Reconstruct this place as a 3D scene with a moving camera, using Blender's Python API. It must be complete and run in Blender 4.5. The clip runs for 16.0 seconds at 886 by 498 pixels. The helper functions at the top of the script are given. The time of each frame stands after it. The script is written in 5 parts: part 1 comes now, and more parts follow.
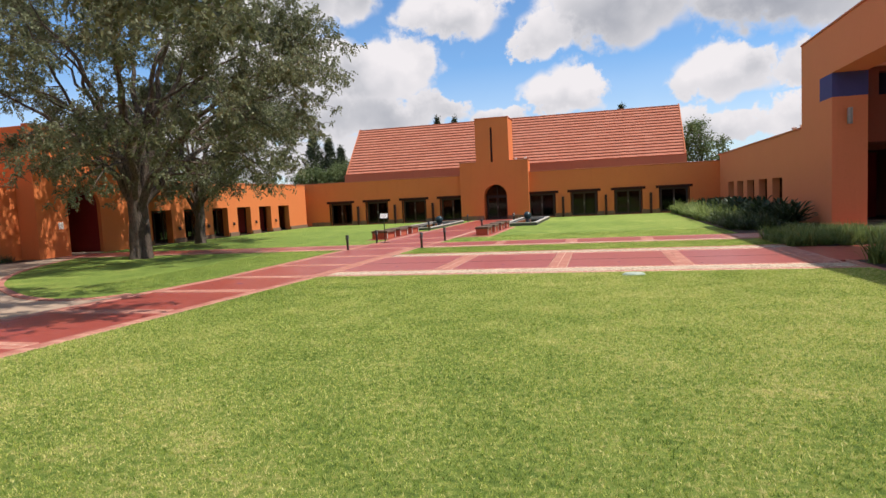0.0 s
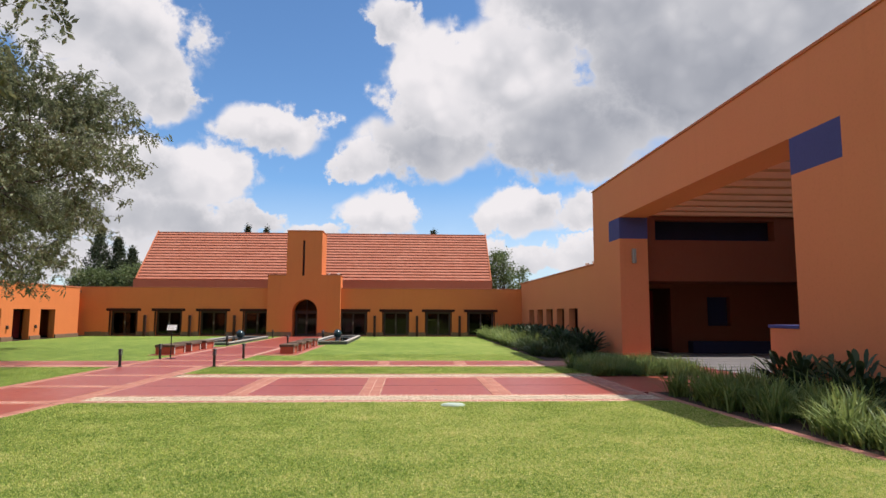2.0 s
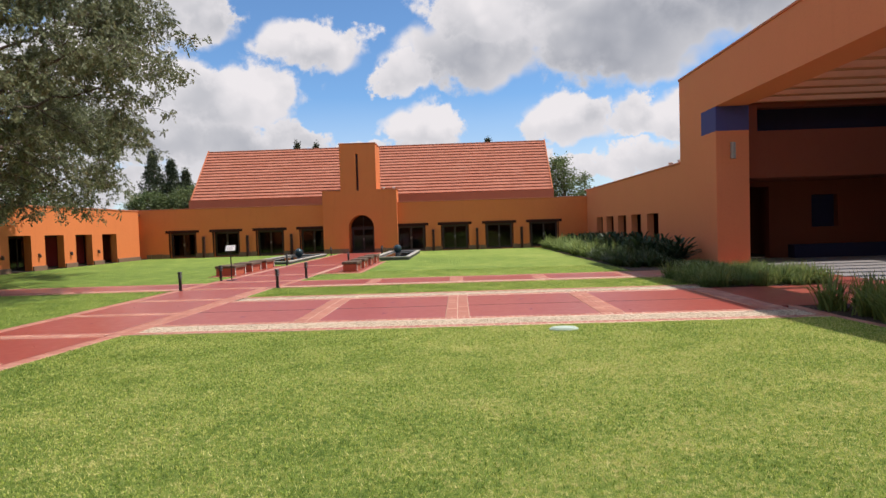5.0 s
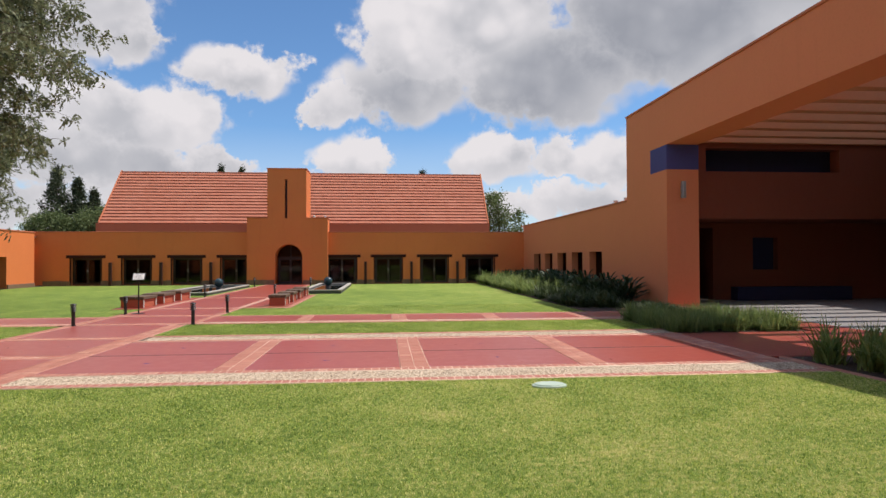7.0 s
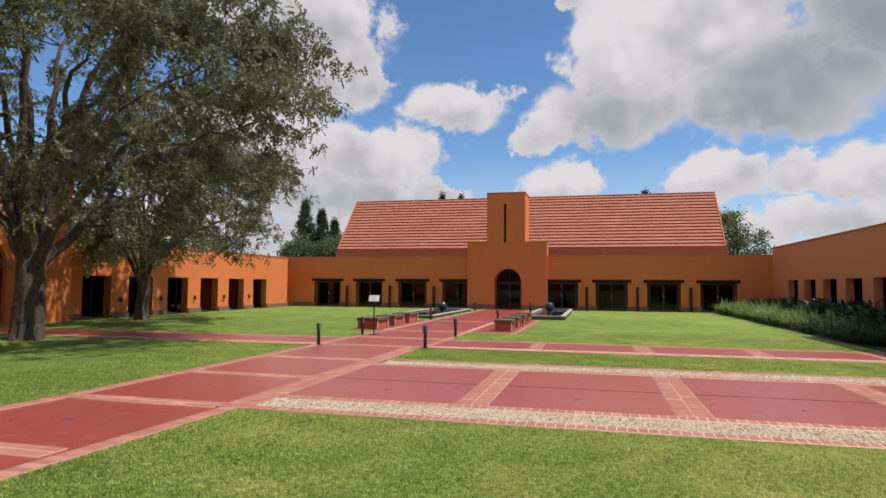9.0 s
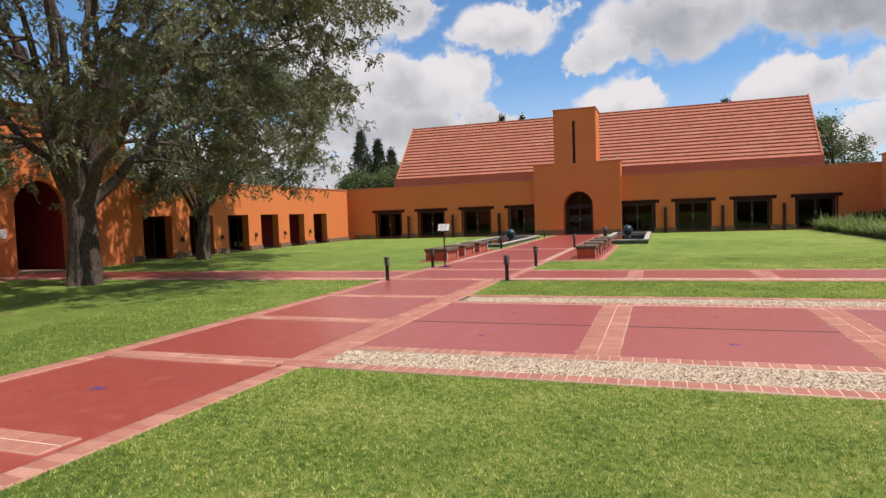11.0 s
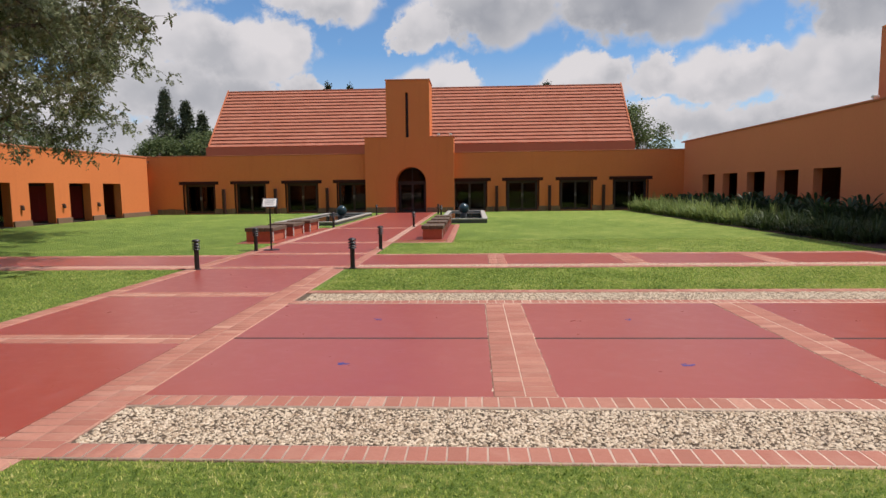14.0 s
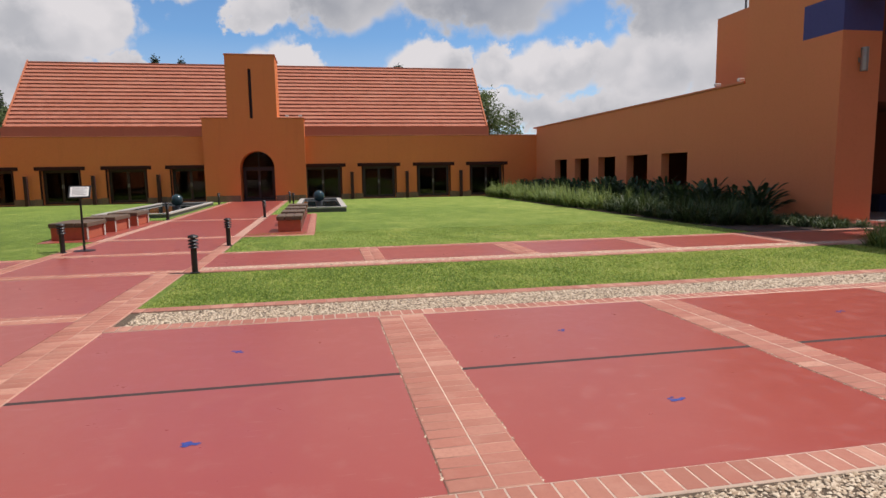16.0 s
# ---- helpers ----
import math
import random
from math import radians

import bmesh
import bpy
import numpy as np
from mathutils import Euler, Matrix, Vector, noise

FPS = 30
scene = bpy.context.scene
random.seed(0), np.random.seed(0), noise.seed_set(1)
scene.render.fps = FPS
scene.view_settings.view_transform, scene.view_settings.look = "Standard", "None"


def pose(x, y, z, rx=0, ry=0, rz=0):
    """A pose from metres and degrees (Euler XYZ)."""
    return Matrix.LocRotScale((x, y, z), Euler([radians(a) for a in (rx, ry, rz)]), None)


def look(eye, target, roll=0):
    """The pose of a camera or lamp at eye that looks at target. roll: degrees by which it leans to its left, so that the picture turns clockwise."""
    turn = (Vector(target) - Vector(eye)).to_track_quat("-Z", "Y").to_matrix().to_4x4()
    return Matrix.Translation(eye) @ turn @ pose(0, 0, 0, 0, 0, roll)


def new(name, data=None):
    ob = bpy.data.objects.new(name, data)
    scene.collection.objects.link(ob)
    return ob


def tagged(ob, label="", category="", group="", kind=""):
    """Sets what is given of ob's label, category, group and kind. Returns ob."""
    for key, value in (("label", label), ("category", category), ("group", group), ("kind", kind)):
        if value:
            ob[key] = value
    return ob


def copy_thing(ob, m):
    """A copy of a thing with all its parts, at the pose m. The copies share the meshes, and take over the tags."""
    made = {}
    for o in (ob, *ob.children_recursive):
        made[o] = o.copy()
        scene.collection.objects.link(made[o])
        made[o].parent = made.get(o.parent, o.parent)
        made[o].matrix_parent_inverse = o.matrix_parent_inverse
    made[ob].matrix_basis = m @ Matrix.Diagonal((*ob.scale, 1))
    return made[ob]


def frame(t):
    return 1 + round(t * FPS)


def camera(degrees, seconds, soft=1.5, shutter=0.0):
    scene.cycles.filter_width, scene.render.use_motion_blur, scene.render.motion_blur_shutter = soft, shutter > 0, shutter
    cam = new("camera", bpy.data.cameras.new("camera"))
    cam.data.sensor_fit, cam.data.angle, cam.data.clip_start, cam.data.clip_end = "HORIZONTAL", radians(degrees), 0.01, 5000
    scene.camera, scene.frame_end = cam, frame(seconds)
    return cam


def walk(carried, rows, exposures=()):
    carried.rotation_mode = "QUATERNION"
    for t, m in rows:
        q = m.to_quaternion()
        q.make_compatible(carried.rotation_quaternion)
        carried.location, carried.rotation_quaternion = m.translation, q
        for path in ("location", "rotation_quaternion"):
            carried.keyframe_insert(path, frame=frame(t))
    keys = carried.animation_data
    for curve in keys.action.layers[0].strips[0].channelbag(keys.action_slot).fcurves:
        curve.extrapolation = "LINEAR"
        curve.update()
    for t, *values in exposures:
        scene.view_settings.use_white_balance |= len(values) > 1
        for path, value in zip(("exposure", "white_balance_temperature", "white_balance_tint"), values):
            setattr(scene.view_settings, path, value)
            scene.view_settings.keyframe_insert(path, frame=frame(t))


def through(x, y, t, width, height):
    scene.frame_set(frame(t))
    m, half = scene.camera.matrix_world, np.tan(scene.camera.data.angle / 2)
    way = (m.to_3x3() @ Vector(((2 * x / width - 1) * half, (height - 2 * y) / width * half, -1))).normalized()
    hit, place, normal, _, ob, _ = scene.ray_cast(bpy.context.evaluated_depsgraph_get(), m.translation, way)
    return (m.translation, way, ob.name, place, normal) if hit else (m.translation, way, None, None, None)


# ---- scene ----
cam = camera(71.8, 16.0)
PATH = [
    (0, (0.262, -1.671, 1.778), (-0.245, 0.258, 1.619), -2.8),
    (0.5, (0.192, -1.355, 1.761), (-0.413, 0.551, 1.71), -3.2),
    (1, (0.148, -0.876, 1.746), (-0.18, 1.095, 1.655), -1.4),
    (1.5, (0.032, -0.595, 1.771), (-0.042, 1.402, 1.693), -2.1),
    (2, (0.029, -0.257, 1.778), (0.134, 1.729, 1.988), 0.2),
    (2.5, (0.034, 0.028, 1.805), (0.368, 1.992, 1.984), 0.6),
    (3, (-0.154, 0.394, 1.779), (0.117, 2.373, 1.867), 0.1),
    (3.5, (-0.275, 0.782, 1.749), (-0.229, 2.781, 1.79), -0.4),
    (6, (-1.092, 2.802, 1.71), (-1.159, 4.798, 1.604), -1.8),
    (6.5, (-1.188, 3.299, 1.708), (-1.209, 5.298, 1.657), -0.2),
    (7, (-1.321, 3.716, 1.712), (-1.133, 5.706, 1.747), -0.2),
    (7.5, (-1.533, 3.988, 1.737), (-1.625, 5.972, 1.97), -0.2),
    (8, (-1.676, 4.379, 1.659), (-2.154, 6.309, 1.875), 2.4),
    (8.5, (-1.849, 4.705, 1.658), (-2.291, 6.648, 1.828), 1.1),
    (9, (-2.055, 5.071, 1.656), (-2.542, 7.008, 1.774), 0.4),
    (11.5, (-3.33, 7.263, 1.542), (-4.123, 9.094, 1.412), -2.8),
    (12, (-3.521, 7.615, 1.537), (-4.47, 9.372, 1.428), -2.2),
    (12.5, (-3.736, 7.952, 1.524), (-4.513, 9.789, 1.377), -0.7),
    (13, (-3.908, 8.351, 1.505), (-4.418, 10.279, 1.353), -2.7),
    (13.5, (-3.98, 8.761, 1.521), (-4.237, 10.737, 1.345), -1.6),
    (14, (-4.124, 9.181, 1.518), (-4.227, 11.169, 1.319), -0.7),
    (14.5, (-4.196, 9.619, 1.487), (-4.233, 11.609, 1.292), -0.9),
    (15, (-4.318, 10.037, 1.49), (-4.267, 12.031, 1.341), -0.5),
    (15.5, (-4.438, 10.462, 1.485), (-4.226, 12.435, 1.234), -2.9),
    (16, (-4.508, 10.911, 1.467), (-4.127, 12.859, 1.219), -0.9),
]
walk(cam, [(t, look(eye, target, roll)) for t, eye, target, roll in PATH], [(0, 0.25, 6560, 16), (1, 0.26, 6560, 16), (2.5, 0.22, 6560, 16), (3.5, 0.2, 6560, 16), (7, 0.1, 6560, 16), (8, -0.12, 6560, 16), (9, -0.02, 6560, 16), (12, 0.12, 6560, 16), (14.5, -0.08, 6560, 16), (16, -0.03, 6560, 16)])

# ---- light ----
SUN_TO = Vector((4.1, 0.12, 7.62)).normalized()
SUN_EL = math.asin(SUN_TO.z)
SUN_AZ = math.atan2(SUN_TO.x, SUN_TO.y)
sun = new("sun", bpy.data.lights.new("sun", "SUN"))
sun.data.energy, sun.data.angle, sun.data.color = 4.6, radians(0.6), (1.0, 0.95, 0.87)
sun.matrix_world = look(Vector((0, 0, 40)) + SUN_TO * 20, (0, 0, 40))

world = bpy.data.worlds.new("sky")
scene.world = world
world.use_nodes = True


class Nodes:
    """Short notation for shader node trees."""

    def __init__(self, tree):
        self.tree = tree
        tree.nodes.clear()

    def add(self, kind, values=None, **settings):
        n = self.tree.nodes.new(kind)
        for k, v in settings.items():
            setattr(n, k, v)
        for k, v in (values or {}).items():
            if hasattr(v, "is_output"):
                self.tree.links.new(v, n.inputs[k])
            else:
                n.inputs[k].default_value = v
        return n

    def math(self, op, a, b=0.0, c=0.0, clamp=False):
        n = self.add("ShaderNodeMath", {0: a, 1: b, 2: c}, operation=op, use_clamp=clamp)
        return n.outputs[0]

    def ramp(self, fac, stops):
        n = self.add("ShaderNodeValToRGB", {0: fac})
        e = n.color_ramp.elements
        while len(e) < len(stops):
            e.new(0.5)
        for el, (p, c) in zip(e, stops):
            el.position, el.color = p, (*c, 1) if len(c) == 3 else c
        return n.outputs[0]

    def mix(self, fac, a, b, blend="MIX"):
        n = self.add("ShaderNodeMix", data_type="RGBA", blend_type=blend)
        for i, v in ((0, fac), (6, a), (7, b)):
            if hasattr(v, "is_output"):
                self.tree.links.new(v, n.inputs[i])
            elif i:
                n.inputs[i].default_value = (*v, 1) if len(v) == 3 else v
            else:
                n.inputs[i].default_value = v
        return n.outputs[2]

    def noise(self, vector, scale, detail=4, rough=0.55, dist=0.0):
        return self.add("ShaderNodeTexNoise", {"Vector": vector, "Scale": scale, "Detail": detail, "Roughness": rough, "Distortion": dist}).outputs[0]


# cumulus masses: azimuth to the right of +y, height above the horizon, half widths (degrees), weight, greyness
CLOUDS = [
    (-13.4, 16.2, 5.2, 2.1, 1.0, 0.1), (-24.5, 22, 5, 4.4, 1.1, 0.2), (-31, 25, 8, 6, 1.0, 0.2), (-22.2, 18.2, 2.8, 2.3, 1.0, 0.15), (-23, 12.2, 5.2, 2.9, 1.0, 0.2), (-31, 13, 7, 4.2, 1.0, 0.2), (-26, 8.4, 9, 2.8, 1.0, 0.25),
    (-20, 11.5, 5.5, 3.2, 1.0, 0.15), (-19.5, 8.2, 6, 2.6, 1.0, 0.25), (-27.5, 17.5, 5, 3, 0.9, 0.2), (32, 24, 12, 8, 1.0, 0.6), (-14.5, 8.0, 4.2, 1.5, 0.9, 0.15), (-8.5, 7.2, 4, 1.3, 0.9, 0.15), (2.4, 20.5, 5, 5.0, 1.25, 0.02), (-5.0, 14.2, 2.3, 2.0, 1.0, 0.1), (1.5, 15.6, 6.5, 3.2, 1.0, 0.42), (9, 22, 6, 4.6, 1.2, 0.1), (12.8, 24, 3.6, 2.4, 1.0, 0.05),
    (15, 17, 8.5, 4.4, 1.1, 0.62), (26, 21.5, 11, 6.5, 1.15, 0.72), (20, 27.5, 13, 5.5, 1.0, 0.7), (33, 14.5, 7, 6, 1.0, 0.45), (-2.2, 9.2, 3.8, 2.2, 1.0, 0.05), (10.4, 9.4, 4.2, 2.3, 1.0, 0.05), (16.2, 9.4, 2.8, 1.9, 1.0, 0.05),
    (22, 8.8, 5, 2.6, 1.0, 0.1), (29, 8.2, 6, 3.2, 1.0, 0.1), (38, 8, 9, 4.5, 0.9, 0.2), (-1.6, 26.6, 2.8, 2.4, 0.9, 0.2), (7, 5.4, 12, 1.8, 0.95, 0.15), (24, 5, 12, 2, 0.95, 0.2), (-36, 5, 13, 3.4, 1.0, 0.25),
]
w = Nodes(world.node_tree)
way = w.add("ShaderNodeTexCoord").outputs["Generated"]
xyz = w.add("ShaderNodeSeparateXYZ", {0: way}).outputs
az = w.math("MULTIPLY", w.math("ARCTAN2", xyz[0], xyz[1]), 57.2958)
el = w.math("MULTIPLY", w.math("ARCSINE", xyz[2]), 57.2958)
warp = w.noise(way, 9.0, 5, 0.6)
warp2 = w.noise(way, 26.0, 6, 0.62)
warp3 = w.noise(way, 70.0, 5, 0.65)
wobble = w.math("ADD", w.math("MULTIPLY", w.math("SUBTRACT", warp, 0.5), 6.0), w.math("ADD", w.math("MULTIPLY", w.math("SUBTRACT", warp2, 0.5), 5.5), w.math("MULTIPLY", w.math("SUBTRACT", warp3, 0.5), 1.3)))
az2, el2 = w.math("ADD", az, wobble), w.math("ADD", el, w.math("MULTIPLY", wobble, 0.55))
mass, total, shade = None, 0.0, 0.0
for ca, ce, sa, se, wt, grey in CLOUDS:
    da = w.math("DIVIDE", w.math("SUBTRACT", az2, ca), sa)
    de = w.math("DIVIDE", w.math("SUBTRACT", el2, ce), se)
    r2 = w.math("ADD", w.math("MULTIPLY", da, da), w.math("MULTIPLY", de, de))
    blob = w.math("MULTIPLY", w.math("POWER", 2.71828, w.math("MULTIPLY", r2, -0.9)), wt)
    part_of = w.math("POWER", blob, 2.0)
    total = w.math("ADD", total, part_of)
    shade = w.math("ADD", shade, w.math("MULTIPLY", part_of, w.math("SUBTRACT", grey, w.math("MULTIPLY", de, 0.38))))
    mass = blob if mass is None else w.math("MAXIMUM", mass, blob)
base = w.math("DIVIDE", shade, w.math("ADD", total, 0.02))
# scattered clouds over the rest of the sky, away from the masses above
rest = w.math("MULTIPLY", w.math("SUBTRACT", w.noise(way, 2.2, 6, 0.6), 0.37), 2.4)
away = w.math("SUBTRACT", 1.0, w.math("POWER", 2.71828, w.math("MULTIPLY", w.math("ADD", w.math("POWER", w.math("DIVIDE", az, 42.0), 4.0), w.math("POWER", w.math("DIVIDE", el, 34.0), 4.0)), -1.0)))
mass = w.math("MAXIMUM", mass, w.math("MULTIPLY", rest, away))
# cauliflower heads at two sizes
puffs = []
for size in (15.0, 38.0):
    bent = w.add("ShaderNodeVectorMath", {0: way, 1: w.add("ShaderNodeVectorMath", {0: w.add("ShaderNodeTexNoise", {"Vector": way, "Scale": size * 0.8, "Detail": 3}).outputs["Color"], 1: (0.9 / size,) * 3}, operation="MULTIPLY").outputs[0]}).outputs[0]
    cell = w.add("ShaderNodeTexVoronoi", {"Vector": bent, "Scale": size, "Smoothness": 0.35}, feature="SMOOTH_F1").outputs["Distance"]
    puffs.append(w.math("SUBTRACT", 0.42, cell))
heads = w.math("ADD", w.math("MULTIPLY", puffs[0], 0.44), w.math("MULTIPLY", puffs[1], 0.2))
near_mass = w.add("ShaderNodeMapRange", {"Value": mass, "From Min": 0.1, "From Max": 0.5}).outputs[0]
mass = w.math("ADD", w.math("ADD", mass, 0.03), w.math("MULTIPLY", heads, near_mass))
cover = w.add("ShaderNodeMapRange", {"Value": mass, "From Min": 0.27, "From Max": 0.5}, interpolation_type="SMOOTHSTEP").outputs[0]
sunward = w.add("ShaderNodeVectorMath", {0: way, 1: (0.014, 0.0, 0.03)}).outputs[0]
relief = w.math("SUBTRACT", w.noise(sunward, 9.0, 2, 0.45), w.noise(way, 9.0, 2, 0.45))
dark = w.math("ADD", w.math("ADD", base, 0.05), w.math("SUBTRACT", w.math("MULTIPLY", relief, 1.0), w.math("MULTIPLY", heads, 1.1)))
inside = w.add("ShaderNodeMapRange", {"Value": mass, "From Min": 0.36, "From Max": 0.85, "To Min": 0.3, "To Max": 1.0}).outputs[0]
dark = w.math("MULTIPLY", dark, inside, clamp=True)
cloud = w.ramp(dark, [(0.0, (0.98, 0.98, 0.98)), (0.2, (0.84, 0.855, 0.87)), (0.45, (0.64, 0.67, 0.70)), (0.75, (0.49, 0.525, 0.57)), (1.0, (0.40, 0.435, 0.485))])
sky = w.add("ShaderNodeTexSky", sky_type="NISHITA", sun_disc=False, sun_elevation=SUN_EL, sun_rotation=SUN_AZ, altitude=1500, air_density=1.15, dust_density=0.1, ozone_density=3.0).outputs[0]
sky_bg = w.add("ShaderNodeBackground", {0: w.mix(1.0, sky, (0.64, 0.85, 0.95), "MULTIPLY"), 1: 0.14})
cloud_bg = w.add("ShaderNodeBackground", {0: cloud, 1: 0.74})
haze = w.add("ShaderNodeMapRange", {"Value": el, "From Min": 0.0, "From Max": 12.0, "To Min": 0.65, "To Max": 0.0}).outputs[0]
both = w.add("ShaderNodeMixShader", {0: w.math("MAXIMUM", cover, haze), 1: sky_bg.outputs[0], 2: cloud_bg.outputs[0]})
w.add("ShaderNodeOutputWorld", {0: both.outputs[0]})


# ---- materials ----
def material(name, build):
    m = bpy.data.materials.new(name)
    m.use_nodes = True
    n = Nodes(m.node_tree)
    where = n.add("ShaderNodeTexCoord").outputs["Object"]
    place = n.add("ShaderNodeNewGeometry").outputs["Position"]
    out = build(n, place, where)
    n.add("ShaderNodeOutputMaterial", {0: out})
    return m


def surface(n, colour, rough=0.8, metal=0.0, bump=None, strength=0.3, dist=0.01, spec=0.5, **more):
    values = {"Base Color": colour, "Roughness": rough, "Metallic": metal, "Specular IOR Level": spec, **more}
    if not hasattr(colour, "is_output"):
        values["Base Color"] = (*colour, 1)
    if bump is not None:
        values["Normal"] = n.add("ShaderNodeBump", {"Height": bump, "Strength": strength, "Distance": dist}).outputs[0]
    return n.add("ShaderNodeBsdfPrincipled", values).outputs[0]


def plaster(base, light, dirt):
    def build(n, p, o):
        big = n.noise(p, 0.5, 5, 0.6)
        fine = n.noise(p, 14, 6, 0.65)
        grit = n.noise(p, 120, 3, 0.6)
        c = n.mix(big, base, light)
        streak = n.noise(n.add("ShaderNodeMapping", {0: p, 3: (1.6, 1.6, 0.16)}).outputs[0], 2.2, 5, 0.6)
        c = n.mix(n.math("MULTIPLY", n.math("SUBTRACT", streak, 0.56, clamp=True), 0.9), c, dirt)
        c = n.mix(n.math("MULTIPLY", n.math("SUBTRACT", fine, 0.5, clamp=True), 1.2), c, dirt)
        return surface(n, c, 0.9, bump=n.math("ADD", fine, n.math("MULTIPLY", grit, 0.5)), strength=0.35, dist=0.012, spec=0.25)
    return build


ORANGE = material("orange plaster", plaster((0.65, 0.185, 0.057), (0.73, 0.22, 0.07), (0.51, 0.14, 0.048)))
ORANGE_WEST = material("terracotta plaster", plaster((0.665, 0.228, 0.1), (0.715, 0.255, 0.114), (0.56, 0.182, 0.078)))
COPING = material("terracotta coping", plaster((0.48, 0.155, 0.075), (0.56, 0.2, 0.1), (0.33, 0.1, 0.05)))
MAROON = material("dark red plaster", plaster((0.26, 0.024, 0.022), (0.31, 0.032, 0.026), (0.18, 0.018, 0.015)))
BLUE = material("deep blue plaster", plaster((0.065, 0.07, 0.2), (0.085, 0.09, 0.25), (0.05, 0.05, 0.14)))
# Indoor shade is put into this plaster's colour.
INNER_SHADE = material("brown plaster with indoor shade", plaster((0.155, 0.046, 0.024), (0.185, 0.056, 0.028), (0.1, 0.032, 0.018)))


def plain(colour, rough=0.6, metal=0.0, vary=0.35, scale=9, strength=0.2):
    def build(n, p, o):
        f = n.noise(p, scale, 6, 0.6)
        rnd = n.add("ShaderNodeObjectInfo").outputs["Random"]
        c = n.mix(n.math("MULTIPLY", f, 1.0), [k * (1 - vary) for k in colour], [min(1, k * (1 + vary)) for k in colour])
        c = n.mix(n.math("MULTIPLY", rnd, 0.18), c, [k * 0.6 for k in colour])
        r = n.math("ADD", rough - 0.08, n.math("MULTIPLY", f, 0.16))
        return surface(n, c, r, metal, bump=n.noise(p, scale * 7, 4, 0.6), strength=strength, dist=0.006)
    return build


def grainy(colour, dark, along=(1, 1, 8), rough=0.7):
    def build(n, p, o):
        v = n.add("ShaderNodeMapping", {0: p, 3: along}).outputs[0]
        f = n.noise(v, 6, 7, 0.65, 0.6)
        g = n.noise(p, 2.0, 4, 0.6)
        return surface(n, n.mix(n.math("MULTIPLY", n.math("ADD", f, g), 0.55), dark, colour), rough, bump=f, strength=0.4, dist=0.006, spec=0.3)
    return build


STONE = material("brown stone plinth", plain((0.20, 0.12, 0.075), 0.9, vary=0.5, scale=5, strength=0.6))
LINTEL = material("dark timber", grainy((0.055, 0.012, 0.008), (0.018, 0.005, 0.004), (1.2, 8, 8), 0.9))
POST = material("dark timber post", grainy((0.065, 0.022, 0.015), (0.022, 0.009, 0.007), (8, 8, 1.2)))
FRAME = material("dark door frame", plain((0.028, 0.01, 0.008), 0.5))
BLACK = material("black metal", plain((0.012, 0.011, 0.011), 0.45, vary=0.3))
BRONZE = material("brown metal", plain((0.045, 0.025, 0.016), 0.5, vary=0.4))
WHITE = material("white plastic", plain((0.72, 0.70, 0.66), 0.5, vary=0.1))
PALE = material("pale concrete", plain((0.46, 0.43, 0.37), 0.85, vary=0.3, scale=4))
SLAB = material("weathered bench slab", plain((0.125, 0.082, 0.052), 0.85, vary=0.6, scale=6, strength=0.5))
BENCH = material("red brick bench body", plain((0.42, 0.105, 0.05), 0.85, vary=0.3, scale=12, strength=0.4))
STEEL = material("grey metal lamp", plain((0.32, 0.30, 0.28), 0.4, 0.6, vary=0.2))
SPHERE = material("dark teal stone ball", plain((0.022, 0.05, 0.056), 0.22, vary=0.5, scale=7))
RIM = material("pale pond rim", plain((0.42, 0.39, 0.34), 0.8, vary=0.35, scale=4))
TANK = material("dark pond wall", plain((0.07, 0.07, 0.068), 0.6, vary=0.4, scale=3))
GREYBAND = material("pale grey paving", plain((0.22, 0.21, 0.2), 0.8, vary=0.25, scale=4))
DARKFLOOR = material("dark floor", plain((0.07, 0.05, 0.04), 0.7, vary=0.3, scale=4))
SLAT = material("brown timber slat", grainy((0.56, 0.25, 0.115), (0.36, 0.15, 0.07), (1.2, 8, 8)))
SAND = material("pale sandy paving", plain((0.37, 0.275, 0.19), 0.95, vary=0.3, scale=2.5, strength=0.5))
SOIL = material("dark mulch", plain((0.055, 0.032, 0.02), 0.95, vary=0.6, scale=14, strength=0.9))
PAPER = material("printed white sheet", plain((0.75, 0.74, 0.70), 0.4, vary=0.05))
GREYINK = material("grey print", plain((0.2, 0.2, 0.2), 0.5, vary=0.1))
# Darker copy of BLUE; the court's shade is part of the colour.
BLUE_SHADE = material("blue plaster with indoor shade", plaster((0.02, 0.022, 0.05), (0.026, 0.03, 0.065), (0.012, 0.012, 0.03)))
BLUEMARK = material("blue paint mark", plain((0.04, 0.06, 0.26), 0.6, vary=0.4, scale=40))
COVER = material("pale green plastic cover", plain((0.42, 0.52, 0.42), 0.5, vary=0.12))
TAPE = material("grey joint strip", plain((0.05, 0.034, 0.03), 0.9, vary=0.3, scale=20))
def bark(n, p, o):
    v = n.add("ShaderNodeMapping", {0: p, 3: (9, 9, 1.8)}).outputs[0]
    f = n.noise(v, 3.2, 8, 0.7, 1.0)
    g = n.noise(p, 1.4, 4, 0.6)
    crack = n.add("ShaderNodeMapRange", {"Value": f, "From Min": 0.38, "From Max": 0.56}).outputs[0]
    c = n.mix(crack, (0.03, 0.022, 0.017), n.mix(g, (0.125, 0.094, 0.07), (0.21, 0.175, 0.14)))
    return surface(n, c, 0.95, bump=f, strength=1.0, dist=0.05, spec=0.2)


BARK = material("grey brown bark", bark)


